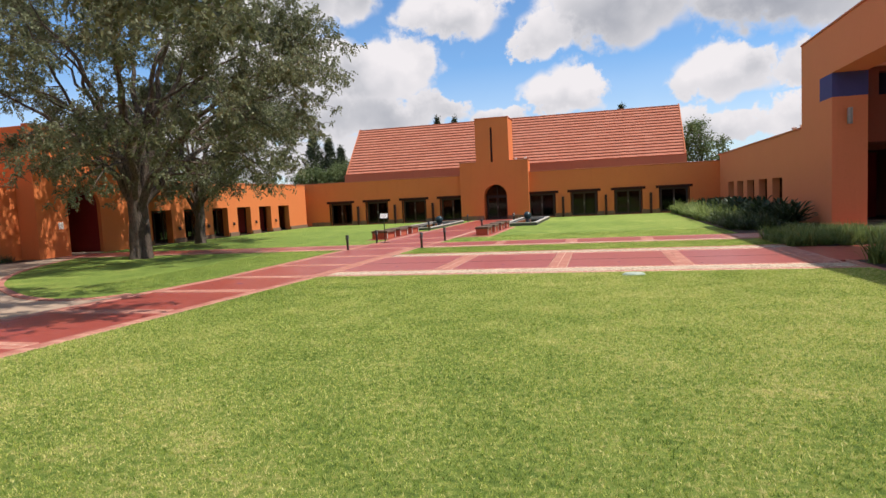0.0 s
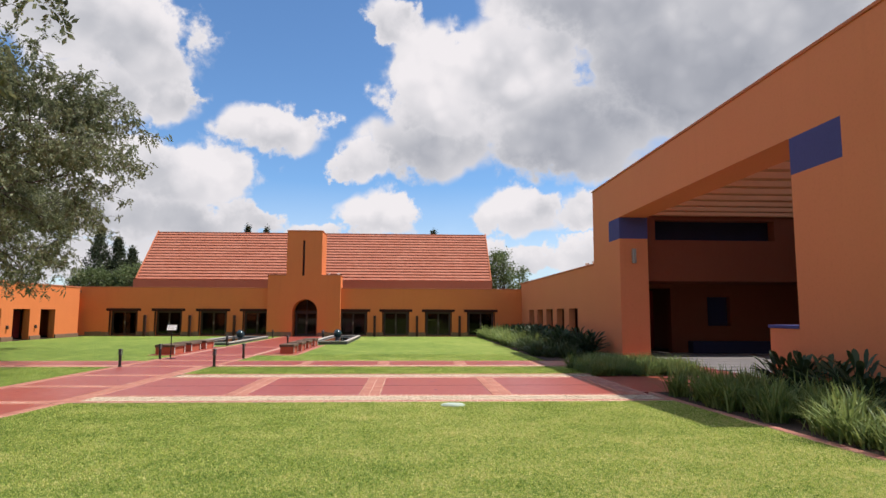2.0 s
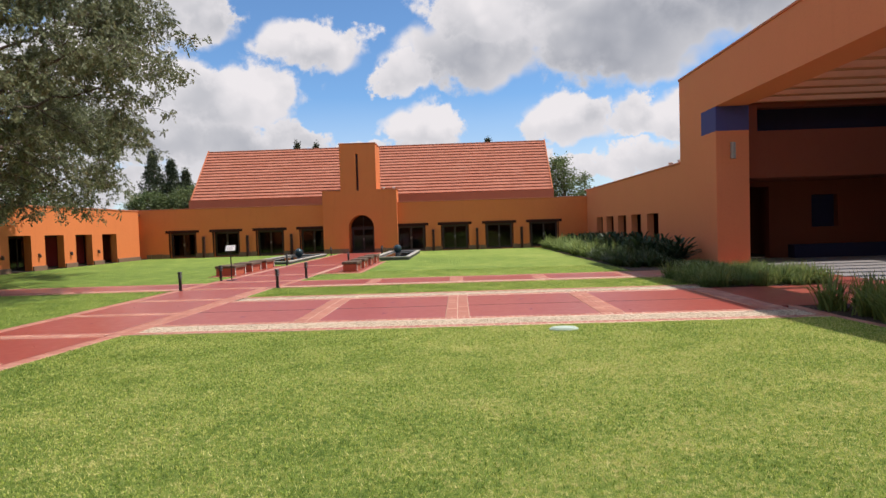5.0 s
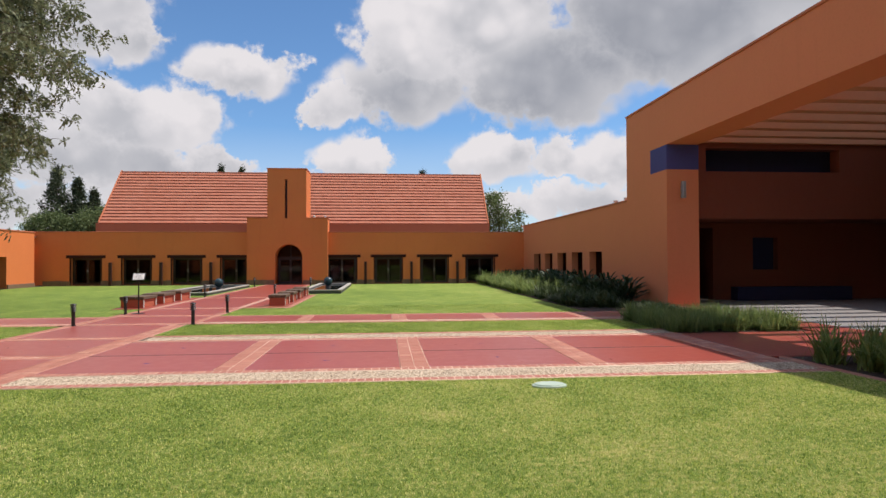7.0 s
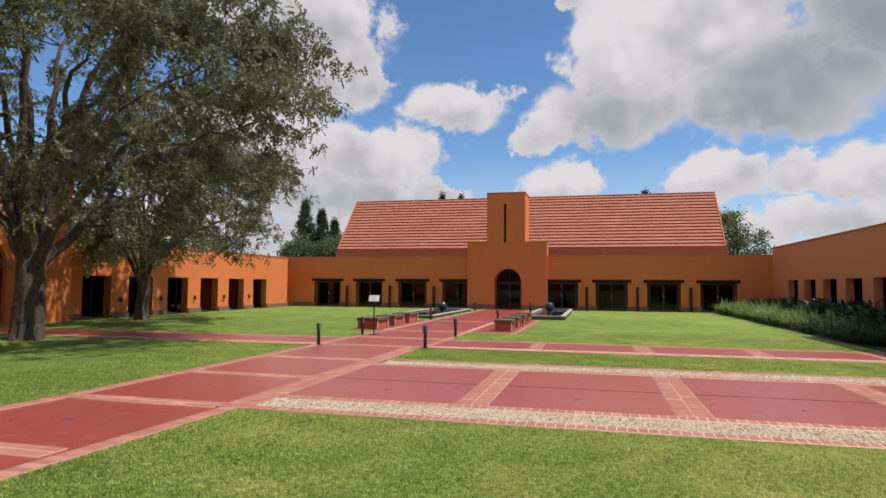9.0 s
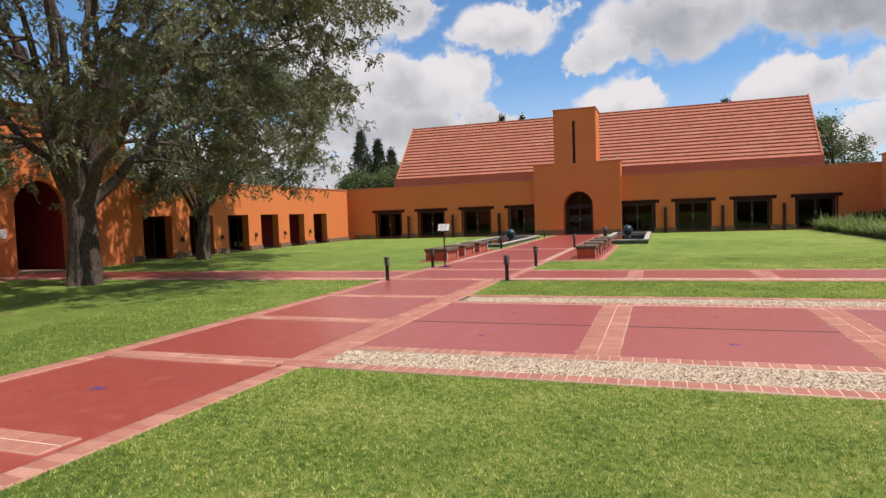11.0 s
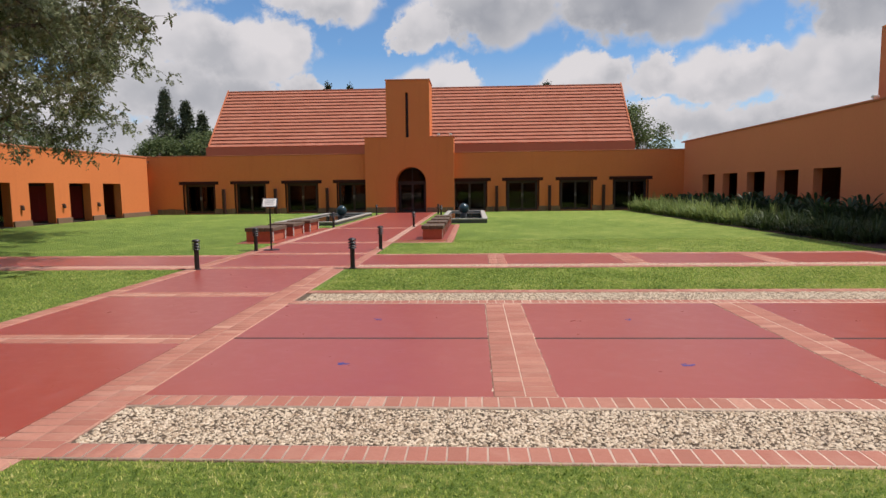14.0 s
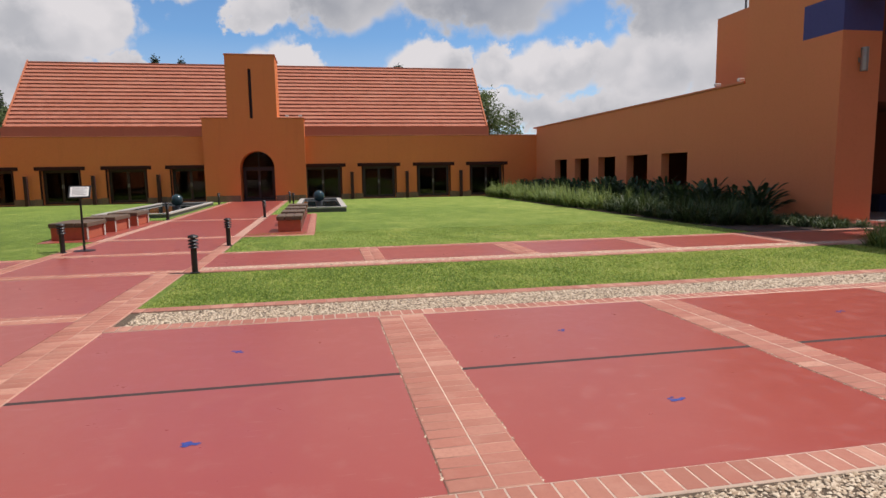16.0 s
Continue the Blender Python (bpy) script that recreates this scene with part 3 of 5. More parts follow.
# stone plinth between the openings
gaps = [(-24.6, WINDOWS[0][0] + 0.3)] + [(WINDOWS[k][1] - 0.3, WINDOWS[k + 1][0] + 0.3) for k in range(3)] + [(WINDOWS[k][1] - 0.3, WINDOWS[k + 1][0] + 0.3) for k in range(4, 7)] + [(6.6, 8.78)]
rnd = random.Random(4)
plinth = structure("baseboard_north", boxed(-10.9, -9.05, 47.46, 47.5, -0.05, 0.34), STONE, "brown rough stone plinth")
for a, b in gaps + [(-7.1, -5.4)]:
    y = 47.46 if (a, b) == (-7.1, -5.4) else FY - 0.05
    x = a
    while x < b - 0.05:
        wd = min(rnd.uniform(0.3, 0.55), b - x)
        part("stone", boxed(x + 0.008, x + wd - 0.008, y - rnd.uniform(0, 0.015), y + 0.06, -0.05, rnd.uniform(0.30, 0.36), 0.008), STONE, plinth)
        x += wd
# low band wall and tiled roof behind
structure("wall_north_upper", boxed(-23.6, 7.2, 53.3, 53.7, 3.0, 4.62), COPING, "low band wall under the eave")
structure("ceiling_north", boxed(-25.3, 9.3, FY + 0.55, 53.3, 3.35, 3.5), INNER_SHADE, "flat roof slab behind the parapet")
roof = structure("roof_north", boxed(-23.5, 7.12, 53.75, 62.0, 4.4, 4.5), TILE, "steep terracotta tiled roof with many courses")
COURSES = 17
run, climb = 57.75 - 53.6, 9.24 - 4.62
for k in range(COURSES):
    bm = bmesh.new()
    f0, f1 = k / COURSES, (k + 1.12) / COURSES
    y0, z0, y1, z1 = 53.6 + run * f0, 4.62 + climb * f0, 53.6 + run * f1, 4.62 + climb * f1
    n = Vector((0, -climb, run)).normalized()
    count = 76
    jit = random.Random(k)
    for s in range(count):
        xa, xb = -23.5 + 30.62 * s / count, -23.5 + 30.62 * (s + 1) / count - 0.002
        up = 0.105 + jit.uniform(-0.005, 0.005)
        lo, hi = Vector((0, y0, z0)) + n * up, Vector((0, y1, z1)) + n * 0.012
        lo2 = Vector((0, y0, z0)) - n * 0.0
        hi2 = Vector((0, y1, z1)) - n * 0.02
        vs = [bm.verts.new((x, q.y, q.z)) for x in (xa, xb) for q in (lo2, lo, hi, hi2)]
        for f in ((0, 1, 5, 4), (1, 2, 6, 5), (0, 3, 2, 1), (4, 5, 6, 7)):
            bm.faces.new([vs[i] for i in f])
    part("tile_course", bm, TILE, roof)
back = bmesh.new()
vs = [back.verts.new(p) for p in ((-23.5, 57.75, 9.2), (7.12, 57.75, 9.2), (7.12, 61.9, 4.5), (-23.5, 61.9, 4.5), (-23.5, 53.62, 4.6), (7.12, 53.62, 4.6))]
for f in ((0, 1, 2, 3), (0, 3, 4), (1, 5, 2)):
    back.faces.new([vs[i] for i in f])
part("roof_back", back, TILE, roof)
part("ridge", boxed(-23.52, 7.14, 57.62, 57.9, 9.17, 9.3, 0.04), TILE, roof)
for n, x in enumerate((-23.56, 7.1)):
    bm = bmesh.new()
    q = [(53.55, 4.6), (53.55, 4.76), (57.75, 9.4), (57.75, 9.2)]
    va = [bm.verts.new((x, *p)) for p in q]
    vb = [bm.verts.new((x + 0.1, *p)) for p in q]
    bm.faces.new(va)
    bm.faces.new(vb[::-1])
    for i in range(4):
        bm.faces.new((va[i], vb[i], vb[(i + 1) % 4], va[(i + 1) % 4]))
    part("verge", bm, COPING, roof)
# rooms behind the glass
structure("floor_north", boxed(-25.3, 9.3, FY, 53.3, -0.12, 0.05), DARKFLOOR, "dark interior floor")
structure("wall_room_north", boxed(-25.3, 9.3, 53.0, 53.3, 0.05, 3.35), INNER_SHADE, "dim back wall of the rooms")
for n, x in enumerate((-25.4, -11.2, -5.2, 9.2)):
    structure(f"wall_room_{n + 1}", boxed(x, x + 0.15, FY + 0.55, 53.0, 0.05, 3.35), INNER_SHADE, "dim cross wall of the rooms")


def glazed_door(a, b, y, top, arch=None):
    door = thing("glazed_door", "dark timber framed pair of glazed doors, closed", "door", "doors of the long facade", ((a + b) / 2, y, 0.06))
    wd, h = (b - a) / 2, top - 0.06
    fr = bmesh.new()
    box(fr, -wd, -wd + 0.09, -0.04, 0.04, 0, h)
    box(fr, wd - 0.09, wd, -0.04, 0.04, 0, h)
    box(fr, -wd + 0.09, wd - 0.09, -0.04, 0.04, h - 0.09, h)
    part("door_frame", fr, FRAME, door)
    for s in (-1, 1):
        x0, x1 = (-wd + 0.09, -0.003) if s < 0 else (0.003, wd - 0.09)
        leaf = bmesh.new()
        box(leaf, x0, x0 + 0.06, -0.025, 0.025, 0, h - 0.09)
        box(leaf, x1 - 0.06, x1, -0.025, 0.025, 0, h - 0.09)
        box(leaf, x0 + 0.06, x1 - 0.06, -0.025, 0.025, 0, 0.14)
        box(leaf, x0 + 0.06, x1 - 0.06, -0.025, 0.025, h - 0.16, h - 0.09)
        lf = part("door_leaf", leaf, FRAME, door)
        pane = part("pane", boxed(x0 + 0.05, x1 - 0.05, -0.005, 0.005, 0.13, h - 0.15), GLASS, lf, "dark reflecting glass pane")
        pane.visible_shadow = False
        part("handle", boxed(x1 - 0.045 if s < 0 else x0 + 0.02, x1 - 0.02 if s < 0 else x0 + 0.045, -0.06, -0.025, 0.85, 1.05, 0.006), STEEL, lf, "small metal handle")
    return door


for a, b in WINDOWS:
    glazed_door(a + 0.31, b - 0.31, FY + 0.3, 1.92)
    tagged(part("lintel", boxed(a, b, FY - 0.035, FY + 0.12, 1.9, 2.1, 0.012), LINTEL), "dark stained timber lintel over the doors", "lintel", "lintels of the long facade")
    for x in (a + 0.23, b - 0.3):
        tagged(part("timber_jamb", boxed(x, x + 0.07, FY - 0.02, FY + 0.1, 0.0, 1.9, 0.01), LINTEL), "dark timber jamb beside the doors", "door jamb", "jambs of the long facade")
glazed_door(-8.95, -7.19, 48.5, 1.9)
fan = bmesh.new()
pts = [(-8.07 - 0.93 * math.cos(math.pi * k / 16), 1.9 + 0.93 * math.sin(math.pi * k / 16)) for k in range(17)]
fan.faces.new([fan.verts.new((x, 48.5, z)) for x, z in pts])
fanlight = tagged(part("fanlight", fan, GLASS), "dark half round glass over the entrance doors", "window")
fanlight.visible_shadow = False
bars = bmesh.new()
box(bars, -8.1, -8.04, 48.46, 48.54, 1.9, 2.82)
box(bars, -9.0, -7.14, 48.46, 48.54, 1.89, 1.97)
part("bar", bars, FRAME, fanlight)
for x in (-20.11, -16.76, -13.42, -2.72, 0.56, 3.88):
    tagged(part("timber_post", boxed(x - 0.09, x + 0.09, FY - 0.3, FY - 0.12, -0.05, 1.6, 0.02), POST), "dark weathered upright timber post before the wall", "post", "posts of the long facade")


def spotlight(x, y, z):
    lamp = thing("spotlight", "small white floodlight on the parapet", "lamp", "parapet floodlights", (x, y, z))
    part("base", boxed(-0.05, 0.05, -0.05, 0.05, 0, 0.05, 0.01), WHITE, lamp)
    part("head", boxed(-0.1, 0.1, -0.07, 0.07, 0.05, 0.15, 0.03), WHITE, lamp)


for p in ((-6.3, 47.62, 4.72), (-5.55, 47.62, 4.72), (8.95, 30.2, 4.2), (8.95, 29.0, 4.2)):
    spotlight(*p)

# ---- west wing ----
WX = -24.6
west_holes = [(27.97 + 2.84 * k, 29.67 + 2.84 * k, 0.02, 1.98) for k in range(6)]
structure("wall_west", pierced("x", WX, -0.42, 27.0, 46.87, -0.1, 3.6, west_holes), ORANGE, "sunlit orange plaster wing with six deep door openings")
structure("wall_west_return", pierced("x", -25.2, -0.25, 46.88, FY, -0.1, 3.6, [(47.1, 47.7, 0.02, 1.98)]), ORANGE, "set back orange plaster corner with a narrow doorway")
structure("wall_west_reveal", boxed(-25.45, -25.021, 46.5, 46.868, -0.1, 3.6), ORANGE, "end of the orange plaster wing")
structure("trim_west", boxed(WX - 0.45, WX + 0.04, 27.0, 46.91, 3.6, 3.68, 0.015), COPING, "thin terracotta coping")
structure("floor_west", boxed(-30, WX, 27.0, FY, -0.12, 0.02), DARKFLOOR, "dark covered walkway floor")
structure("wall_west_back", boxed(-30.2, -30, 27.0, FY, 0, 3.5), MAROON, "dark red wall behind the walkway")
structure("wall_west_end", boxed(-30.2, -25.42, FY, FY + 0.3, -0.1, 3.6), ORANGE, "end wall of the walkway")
structure("ceiling_west", boxed(-30, WX - 0.42, 27.0, FY, 3.3, 3.45), INNER_SHADE, "walkway ceiling")
edge = [27.05] + [v for h in west_holes for v in (h[0], h[1])] + [46.84]
sill = structure("baseboard_west", boxed(WX + 0.001, WX + 0.1, edge[0], edge[1] - 0.02, -0.05, 0.26, 0.02), STONE, "brown stone plinth blocks between openings")
for k in range(2, len(edge), 2):
    part("plinth_block", boxed(WX + 0.001, WX + 0.1, edge[k] + 0.02, edge[k + 1] - 0.02, -0.05, 0.26, 0.02), STONE, sill)
for k, h in enumerate(west_holes):
    leafd = thing("wooden_door", "dark red wooden door set deep behind the opening", "door", "doors of the west wing", (WX - 2.3, (h[0] + h[1]) / 2, 0.02))
    fr = bmesh.new()
    box(fr, -0.04, 0.04, -0.84, -0.74, 0, 1.95)
    box(fr, -0.04, 0.04, 0.74, 0.84, 0, 1.95)
    box(fr, -0.04, 0.04, -0.74, 0.74, 1.85, 1.95)
    part("door_frame", fr, FRAME, leafd)
    for s in (-1, 1):
        if k in (1, 2, 3):
            pn = part("pane", boxed(-0.004, 0.004, 0.05 * s, 0.74 * s, 0.1, 1.8), GLASS, leafd, "dark glass pane")
            pn.visible_shadow = False
            part("stile", boxed(-0.03, 0.03, 0.0, 0.06 * s, 0, 1.85), FRAME, leafd)
        else:
            part("door_leaf", boxed(-0.025, 0.025, 0.004 * s, 0.735 * s, 0, 1.845, 0.008), MAROON, leafd)
for k in range(5):
    wl = thing("wall_lamp", "small brown metal wall lamp", "lamp", "wall lamps of the west wing", (WX, 30.24 + 2.84 * k, 0.86))
    part("plate", boxed(0, 0.02, -0.05, 0.05, -0.1, 0.1, 0.005), BRONZE, wl)
    part("shade", lathe([(0.04, -0.13), (0.075, -0.1), (0.06, 0.03), (0.03, 0.1)], 12, at=(0.09, 0, 0)), BRONZE, wl, "rounded dark metal shade")
structure("wall_arch_block", arched("x", -24.3, -0.2, 20.35, 26.98, -0.1, 6.0, 23.04, 0.98, 2.36, 0.99), ORANGE, "tall orange plaster block with a round archway, dappled by leaf shade")
structure("wall_arch_side", boxed(-29.5, -24.51, 20.36, 20.9, -0.1, 6.0), ORANGE, "side of the archway block")
structure("wall_arch_north", boxed(-29.5, -24.51, 26.5, 26.97, -0.1, 6.0), ORANGE, "side of the archway block")
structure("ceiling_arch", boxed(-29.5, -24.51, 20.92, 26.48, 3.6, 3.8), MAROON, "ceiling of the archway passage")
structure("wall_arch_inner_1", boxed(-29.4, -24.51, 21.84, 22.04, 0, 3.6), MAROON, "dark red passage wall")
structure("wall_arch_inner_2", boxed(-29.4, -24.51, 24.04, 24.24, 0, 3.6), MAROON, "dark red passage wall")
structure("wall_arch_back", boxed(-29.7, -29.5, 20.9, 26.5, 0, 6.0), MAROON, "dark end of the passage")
structure("floor_arch", boxed(-29.4, -24.3, 22.07, 24.01, -0.1, 0.03), SAND, "passage floor")
structure("trim_arch", boxed(-24.6, -24.26, 20.31, 27.0, 6.0, 6.08, 0.015), COPING, "coping on the archway block")
structure("wall_southwest", boxed(-25.9, -25.3, -26, 20.34, -0.1, 3.3), ORANGE, "low orange garden wall in leaf shade")
structure("trim_southwest", boxed(-25.94, -25.26, -26, 20.32, 3.3, 3.4, 0.02), COPING, "terracotta coping on the garden wall")
structure("wall_southwest_upper", boxed(-36, -27.2, -10, 20.34, -0.1, 5.9), ORANGE_WEST, "taller plaster building behind the garden wall")
hip = structure("roof_southwest", boxed(-36.2, -27.0, -10.2, 20.34, 5.9, 6.0), TILE, "terracotta tiled roof behind the garden wall")
for k in range(10):
    bm = bmesh.new()
    f0, f1 = k / 10, (k + 1.1) / 10
    n = Vector((-2.5, 0, 4.5)).normalized()
    lo, hi = Vector((-27.0 - 4.5 * f0, 0, 6.0 + 2.5 * f0)), Vector((-27.0 - 4.5 * f1, 0, 6.0 + 2.5 * f1))
    a = [bm.verts.new((q.x, y, q.z + u)) for y in (-10.2, 20.3) for q, u in ((lo, 0), (lo, 0.08), (hi, 0.01), (hi, -0.02))]
    for f in ((0, 1, 5, 4), (1, 2, 6, 5), (0, 3, 2, 1), (4, 5, 6, 7)):
        bm.faces.new([a[i] for i in f])
    part("tile_course", bm, TILE, hip)
sign = thing("wall_plaque", "small white plaque beside the archway", "sign", "", (-24.3, 21.6, 1.45))
part("plate", boxed(0.001, 0.02, -0.13, 0.13, -0.16, 0.16, 0.004), WHITE, sign)
for k in range(4):
    part("text_line", boxed(0.02, 0.023, -0.09, 0.09 - 0.03 * (k % 2), 0.07 - 0.06 * k, 0.09 - 0.06 * k), GREYINK, sign, "grey line of unreadable print")

# ---- east building ----
EX = 8.8
portico = structure("wall_east_portico", pierced("x", EX, 1.2, 9.25, 28.57, -0.1, 7.62, [(13.2, 24.9, -0.1, 5.86)]), ORANGE_WEST, "tall terracotta screen wall with one huge opening")
structure("trim_east_portico", boxed(EX - 0.04, EX + 1.24, 9.22, 28.6, 7.62, 7.7, 0.015), COPING, "thin brown coping on the screen wall")
structure("trim_blue_north", boxed(EX - 0.004, EX + 1.204, 24.896, 26.25, 4.95, 5.85), BLUE, "deep blue painted block at the head of the pier")
structure("trim_blue_south", boxed(EX - 0.004, EX + 1.204, 11.5, 13.204, 4.99, 5.85), BLUE, "deep blue painted block at the head of the pier")
structure("wall_east_low", boxed(EX, EX + 0.6, 13.204, 14.35, -0.1, 1.46), ORANGE_WEST, "low terracotta wall in the opening")
structure("trim_blue_cap", boxed(EX - 0.03, EX + 0.63, 13.21, 14.38, 1.46, 1.54, 0.012), BLUE, "blue cap on the low wall")
east_holes = [(31.6 + 2.85 * k, 33.38 + 2.85 * k, 0.75, 2.08) for k in range(5)]
structure("wall_east", pierced("x", EX, 0.34, 28.57, FY, -0.1, 4.12, east_holes), ORANGE_WEST, "shaded terracotta wall with five deep square openings")
structure("trim_east", boxed(EX - 0.04, EX + 0.38, 28.6, FY + 0.5, 4.12, 4.2, 0.02), COPING, "brown coping on the shaded wall")
structure("wall_east_back", boxed(13.2, 13.4, 28.57, FY, -0.1, 4.1), INNER_SHADE, "dark wall behind the openings")
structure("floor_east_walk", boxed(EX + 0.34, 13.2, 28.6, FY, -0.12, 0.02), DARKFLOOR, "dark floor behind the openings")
structure("ceiling_east_walk", boxed(EX + 0.34, 13.4, 28.6, FY, 3.45, 3.58), INNER_SHADE, "ceiling behind the openings")
structure("wall_east_end", boxed(9.41, 13.4, FY, FY + 0.3, -0.1, 4.1), INNER_SHADE, "end wall of the walkway")
structure("wall_east_block", boxed(10.6, 16, 28.58, 32.7, 3.6, 7.12), ORANGE_WEST, "taller terracotta block behind the parapet")
rail = thing("roof_railing", "dark metal railing on the roof block", "railing", "", (11.4, 30.4, 7.12))
for k in range(6):
    part("post", boxed(0.0, 0.05, -1.8 + 0.72 * k, -1.75 + 0.72 * k, 0, 1.0), BLACK, rail)
part("rail", boxed(-0.01, 0.06, -1.85, 1.9, 1.0, 1.06), BLACK, rail)
structure("wall_southeast", pierced("x", EX, 0.9, -26, 9.25, -0.1, 4.4, [(6.9, 9.05, 0.3, 2.18), (2.4, 4.6, 0.3, 2.18)]), ORANGE_WEST, "lower terracotta wall with recessed openings")
structure("trim_southeast", boxed(EX - 0.05, EX + 0.9, -26, 9.2, 4.4, 4.48, 0.015), COPING, "ledge coping")
structure("wall_southeast_upper", boxed(EX + 4.0, EX + 4.5, -26, 9.24, 4.3, 9.6), ORANGE_WEST, "set back upper terracotta wall")
# Unseen floor, made pale to bounce light onto the upper wall.
structure("floor_terrace", boxed(EX + 0.9, EX + 4.0, -26, 9.24, 4.2, 4.38), PALE, "unseen flat terrace behind the ledge, pale to bounce light")
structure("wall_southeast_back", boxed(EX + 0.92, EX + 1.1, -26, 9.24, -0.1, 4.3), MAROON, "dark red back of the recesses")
# court behind the great opening
structure("floor_court", boxed(EX + 1.2, 24, 9.3, 28.5, -0.1, 0.0), GREYBAND, "grey court paving striped with sun")
structure("floor_threshold", boxed(EX, EX + 1.2, 14.4, 24.88, -0.1, 0.003), RED, "red floor in the opening")
structure("wall_court_east", boxed(24, 24.3, 9.0, 30, -0.1, 8.5), INNER_SHADE, "far court wall")
structure("wall_court_south", boxed(10.0, 24, 9.0, 9.3, -0.1, 8.0), INNER_SHADE, "court side wall")
structure("wall_court_beam", pierced("y", 25.3, 0.5, 10.0, 24, 3.2, 6.3, [(10.5, 15.8, 4.95, 5.82)]), INNER_SHADE, "broad brown wall over the veranda with a long recess")
structure("trim_blue_recess", boxed(10.0, 18.0, 26.0, 26.2, 4.8, 6.0), BLUE_SHADE, "dark blue back of the long recess")
structure("wall_court_upper", boxed(10.0, 24, 27.9, 28.3, 3.2, 7.4), INNER_SHADE, "dim wall above the veranda")
structure("ceiling_veranda", boxed(10.0, 24, 25.82, 27.88, 3.2, 3.35), INNER_SHADE, "veranda ceiling")
structure("wall_court_rear", pierced("y", 28.0, 0.4, 10.0, 24, -0.1, 3.2, [(10.1, 12.25, 0, 3.0), (14.0, 15.1, 1.25, 2.6)]), INNER_SHADE, "brown veranda wall with a doorway and a blue niche")
structure("trim_niche", boxed(13.98, 15.12, 28.3, 28.38, 1.24, 2.61), BLUE_SHADE, "blue back of the niche")
# Blue bench, its colour darkened to stand for the shade around it.
structure("trim_blue_bench", boxed(13.0, 18.0, 27.45, 27.98, 0, 0.55, 0.02), BLUE_SHADE, "blue built-in bench with shade put into its colour")
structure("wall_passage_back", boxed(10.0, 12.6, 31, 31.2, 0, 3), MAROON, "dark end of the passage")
structure("ceiling_court", boxed(18.0, 24, 9.3, 27.9, 6.3, 6.5), INNER_SHADE, "roof over the inner court")
structure("ceiling_veranda_upper", boxed(10.0, 18.0, 25.4, 27.9, 6.3, 6.5), INNER_SHADE, "roof over the veranda front")
slats = structure("ceiling_slats", boxed(10.02, 18.0, 9.5, 9.86, 6.0, 6.3), SLAT, "brown timber pergola beams over the court")
for k in range(1, 14):
    part("slat", boxed(10.02, 18.0, 9.5 + 1.2 * k, 9.86 + 1.2 * k, 6.0, 6.3, 0.01), SLAT, slats)
up = thing("wall_lamp", "grey cylindrical up and down wall lamp", "lamp", "", (9.35, 24.9, 4.2))
part("bracket", boxed(-0.04, 0.04, -0.06, -0.001, -0.06, 0.06), STEEL, up)
part("tube", lathe([(0.085, -0.3), (0.09, -0.28), (0.09, 0.28), (0.085, 0.3)], 16, at=(0, -0.15, 0)), STEEL, up, "grey metal tube")
structure("wall_south_close", boxed(-26, 10, -26.4, -26, -0.1, 5), ORANGE_WEST, "plain wall closing the court to the south")


# ---- things in the court ----
def bollard(x, y):
    b = thing("bollard_light", "short dark metal bollard light with ringed louvre head", "bollard", "path bollards", (x, y, 0))
    part("base", lathe([(0.075, 0), (0.075, 0.012), (0.05, 0.02)], 14), BLACK, b)
    part("post", lathe([(0.045, 0.01), (0.045, 0.38)], 14), BLACK, b)
    part("core", lathe([(0.036, 0.38), (0.036, 0.55)], 12), BRONZE, b)
    for k in range(3):
        part("louvre", lathe([(0.06, 0.385 + 0.05 * k), (0.082, 0.392 + 0.05 * k), (0.06, 0.42 + 0.05 * k)], 14), BLACK, b)
    part("cap", lathe([(0.076, 0.54), (0.08, 0.556), (0.062, 0.58), (0.022, 0.592)], 14), BLACK, b)
    return b


first = bollard(-9.49, 20.68)
for x, y in ((-6.46, 20.73), (-6.48, 24.39), (-9.56, 24.1), (-6.52, 33.3), (-9.75, 33.4), (-9.8, 44.6), (-6.2, 44.6), (-5.9, 42.0)):
    copy_thing(first, pose(x, y, 0))


def bench(x, y, length, width, group):
    b = thing("garden_bench", "brick bench with a weathered thick slab seat", "bench", group, (x, y, 0))
    l, wd = length / 2, width / 2
    part("body", boxed(-wd + 0.07, wd - 0.07, -l + 0.16, l - 0.16, 0, 0.3, 0.01), BENCH, b)
    for s in (-1, 1):
        part("pier", boxed(-wd + 0.04, wd - 0.04, s * (l - 0.03), s * (l - 0.15), 0, 0.3, 0.008), BENCH, b)
        part("pier_edge", boxed(wd - 0.04, wd - 0.03, s * (l - 0.03), s * (l - 0.13), 0, 0.3), PALE, b, "pale strip along the pier edge")
    for k in range(3):
        a = -wd + width * k / 3
        part("plank", boxed(a + 0.006, a + width / 3 - 0.006, -l, l, 0.3, 0.41, 0.018), SLAB, b, "weathered grey brown slab")
    return b


left = bench(-10.45, 27.5, 1.35, 0.86, "benches beside the path")
for y in (29.55, 31.6):
    copy_thing(left, pose(-10.45, y, 0))
right = bench(-5.37, 27.8, 1.15, 0.66, "benches beside the path")
for y in (29.8, 31.8, 33.8):
    copy_thing(right, pose(-5.37, y, 0))
structure("pavement_bench_right", sheet(rect(-6.42, -4.72, 26.4, 34.6), -0.002), RED, "red paving under the benches")
structure("pavement_bench_left", sheet(rect(-10.95, -9.74, 26.3, 33.0), -0.002), RED, "red paving under the benches")
board = thing("information_board", "slanted white information sheet on a thin black post", "sign", "", (-9.28, 24.42, 0))
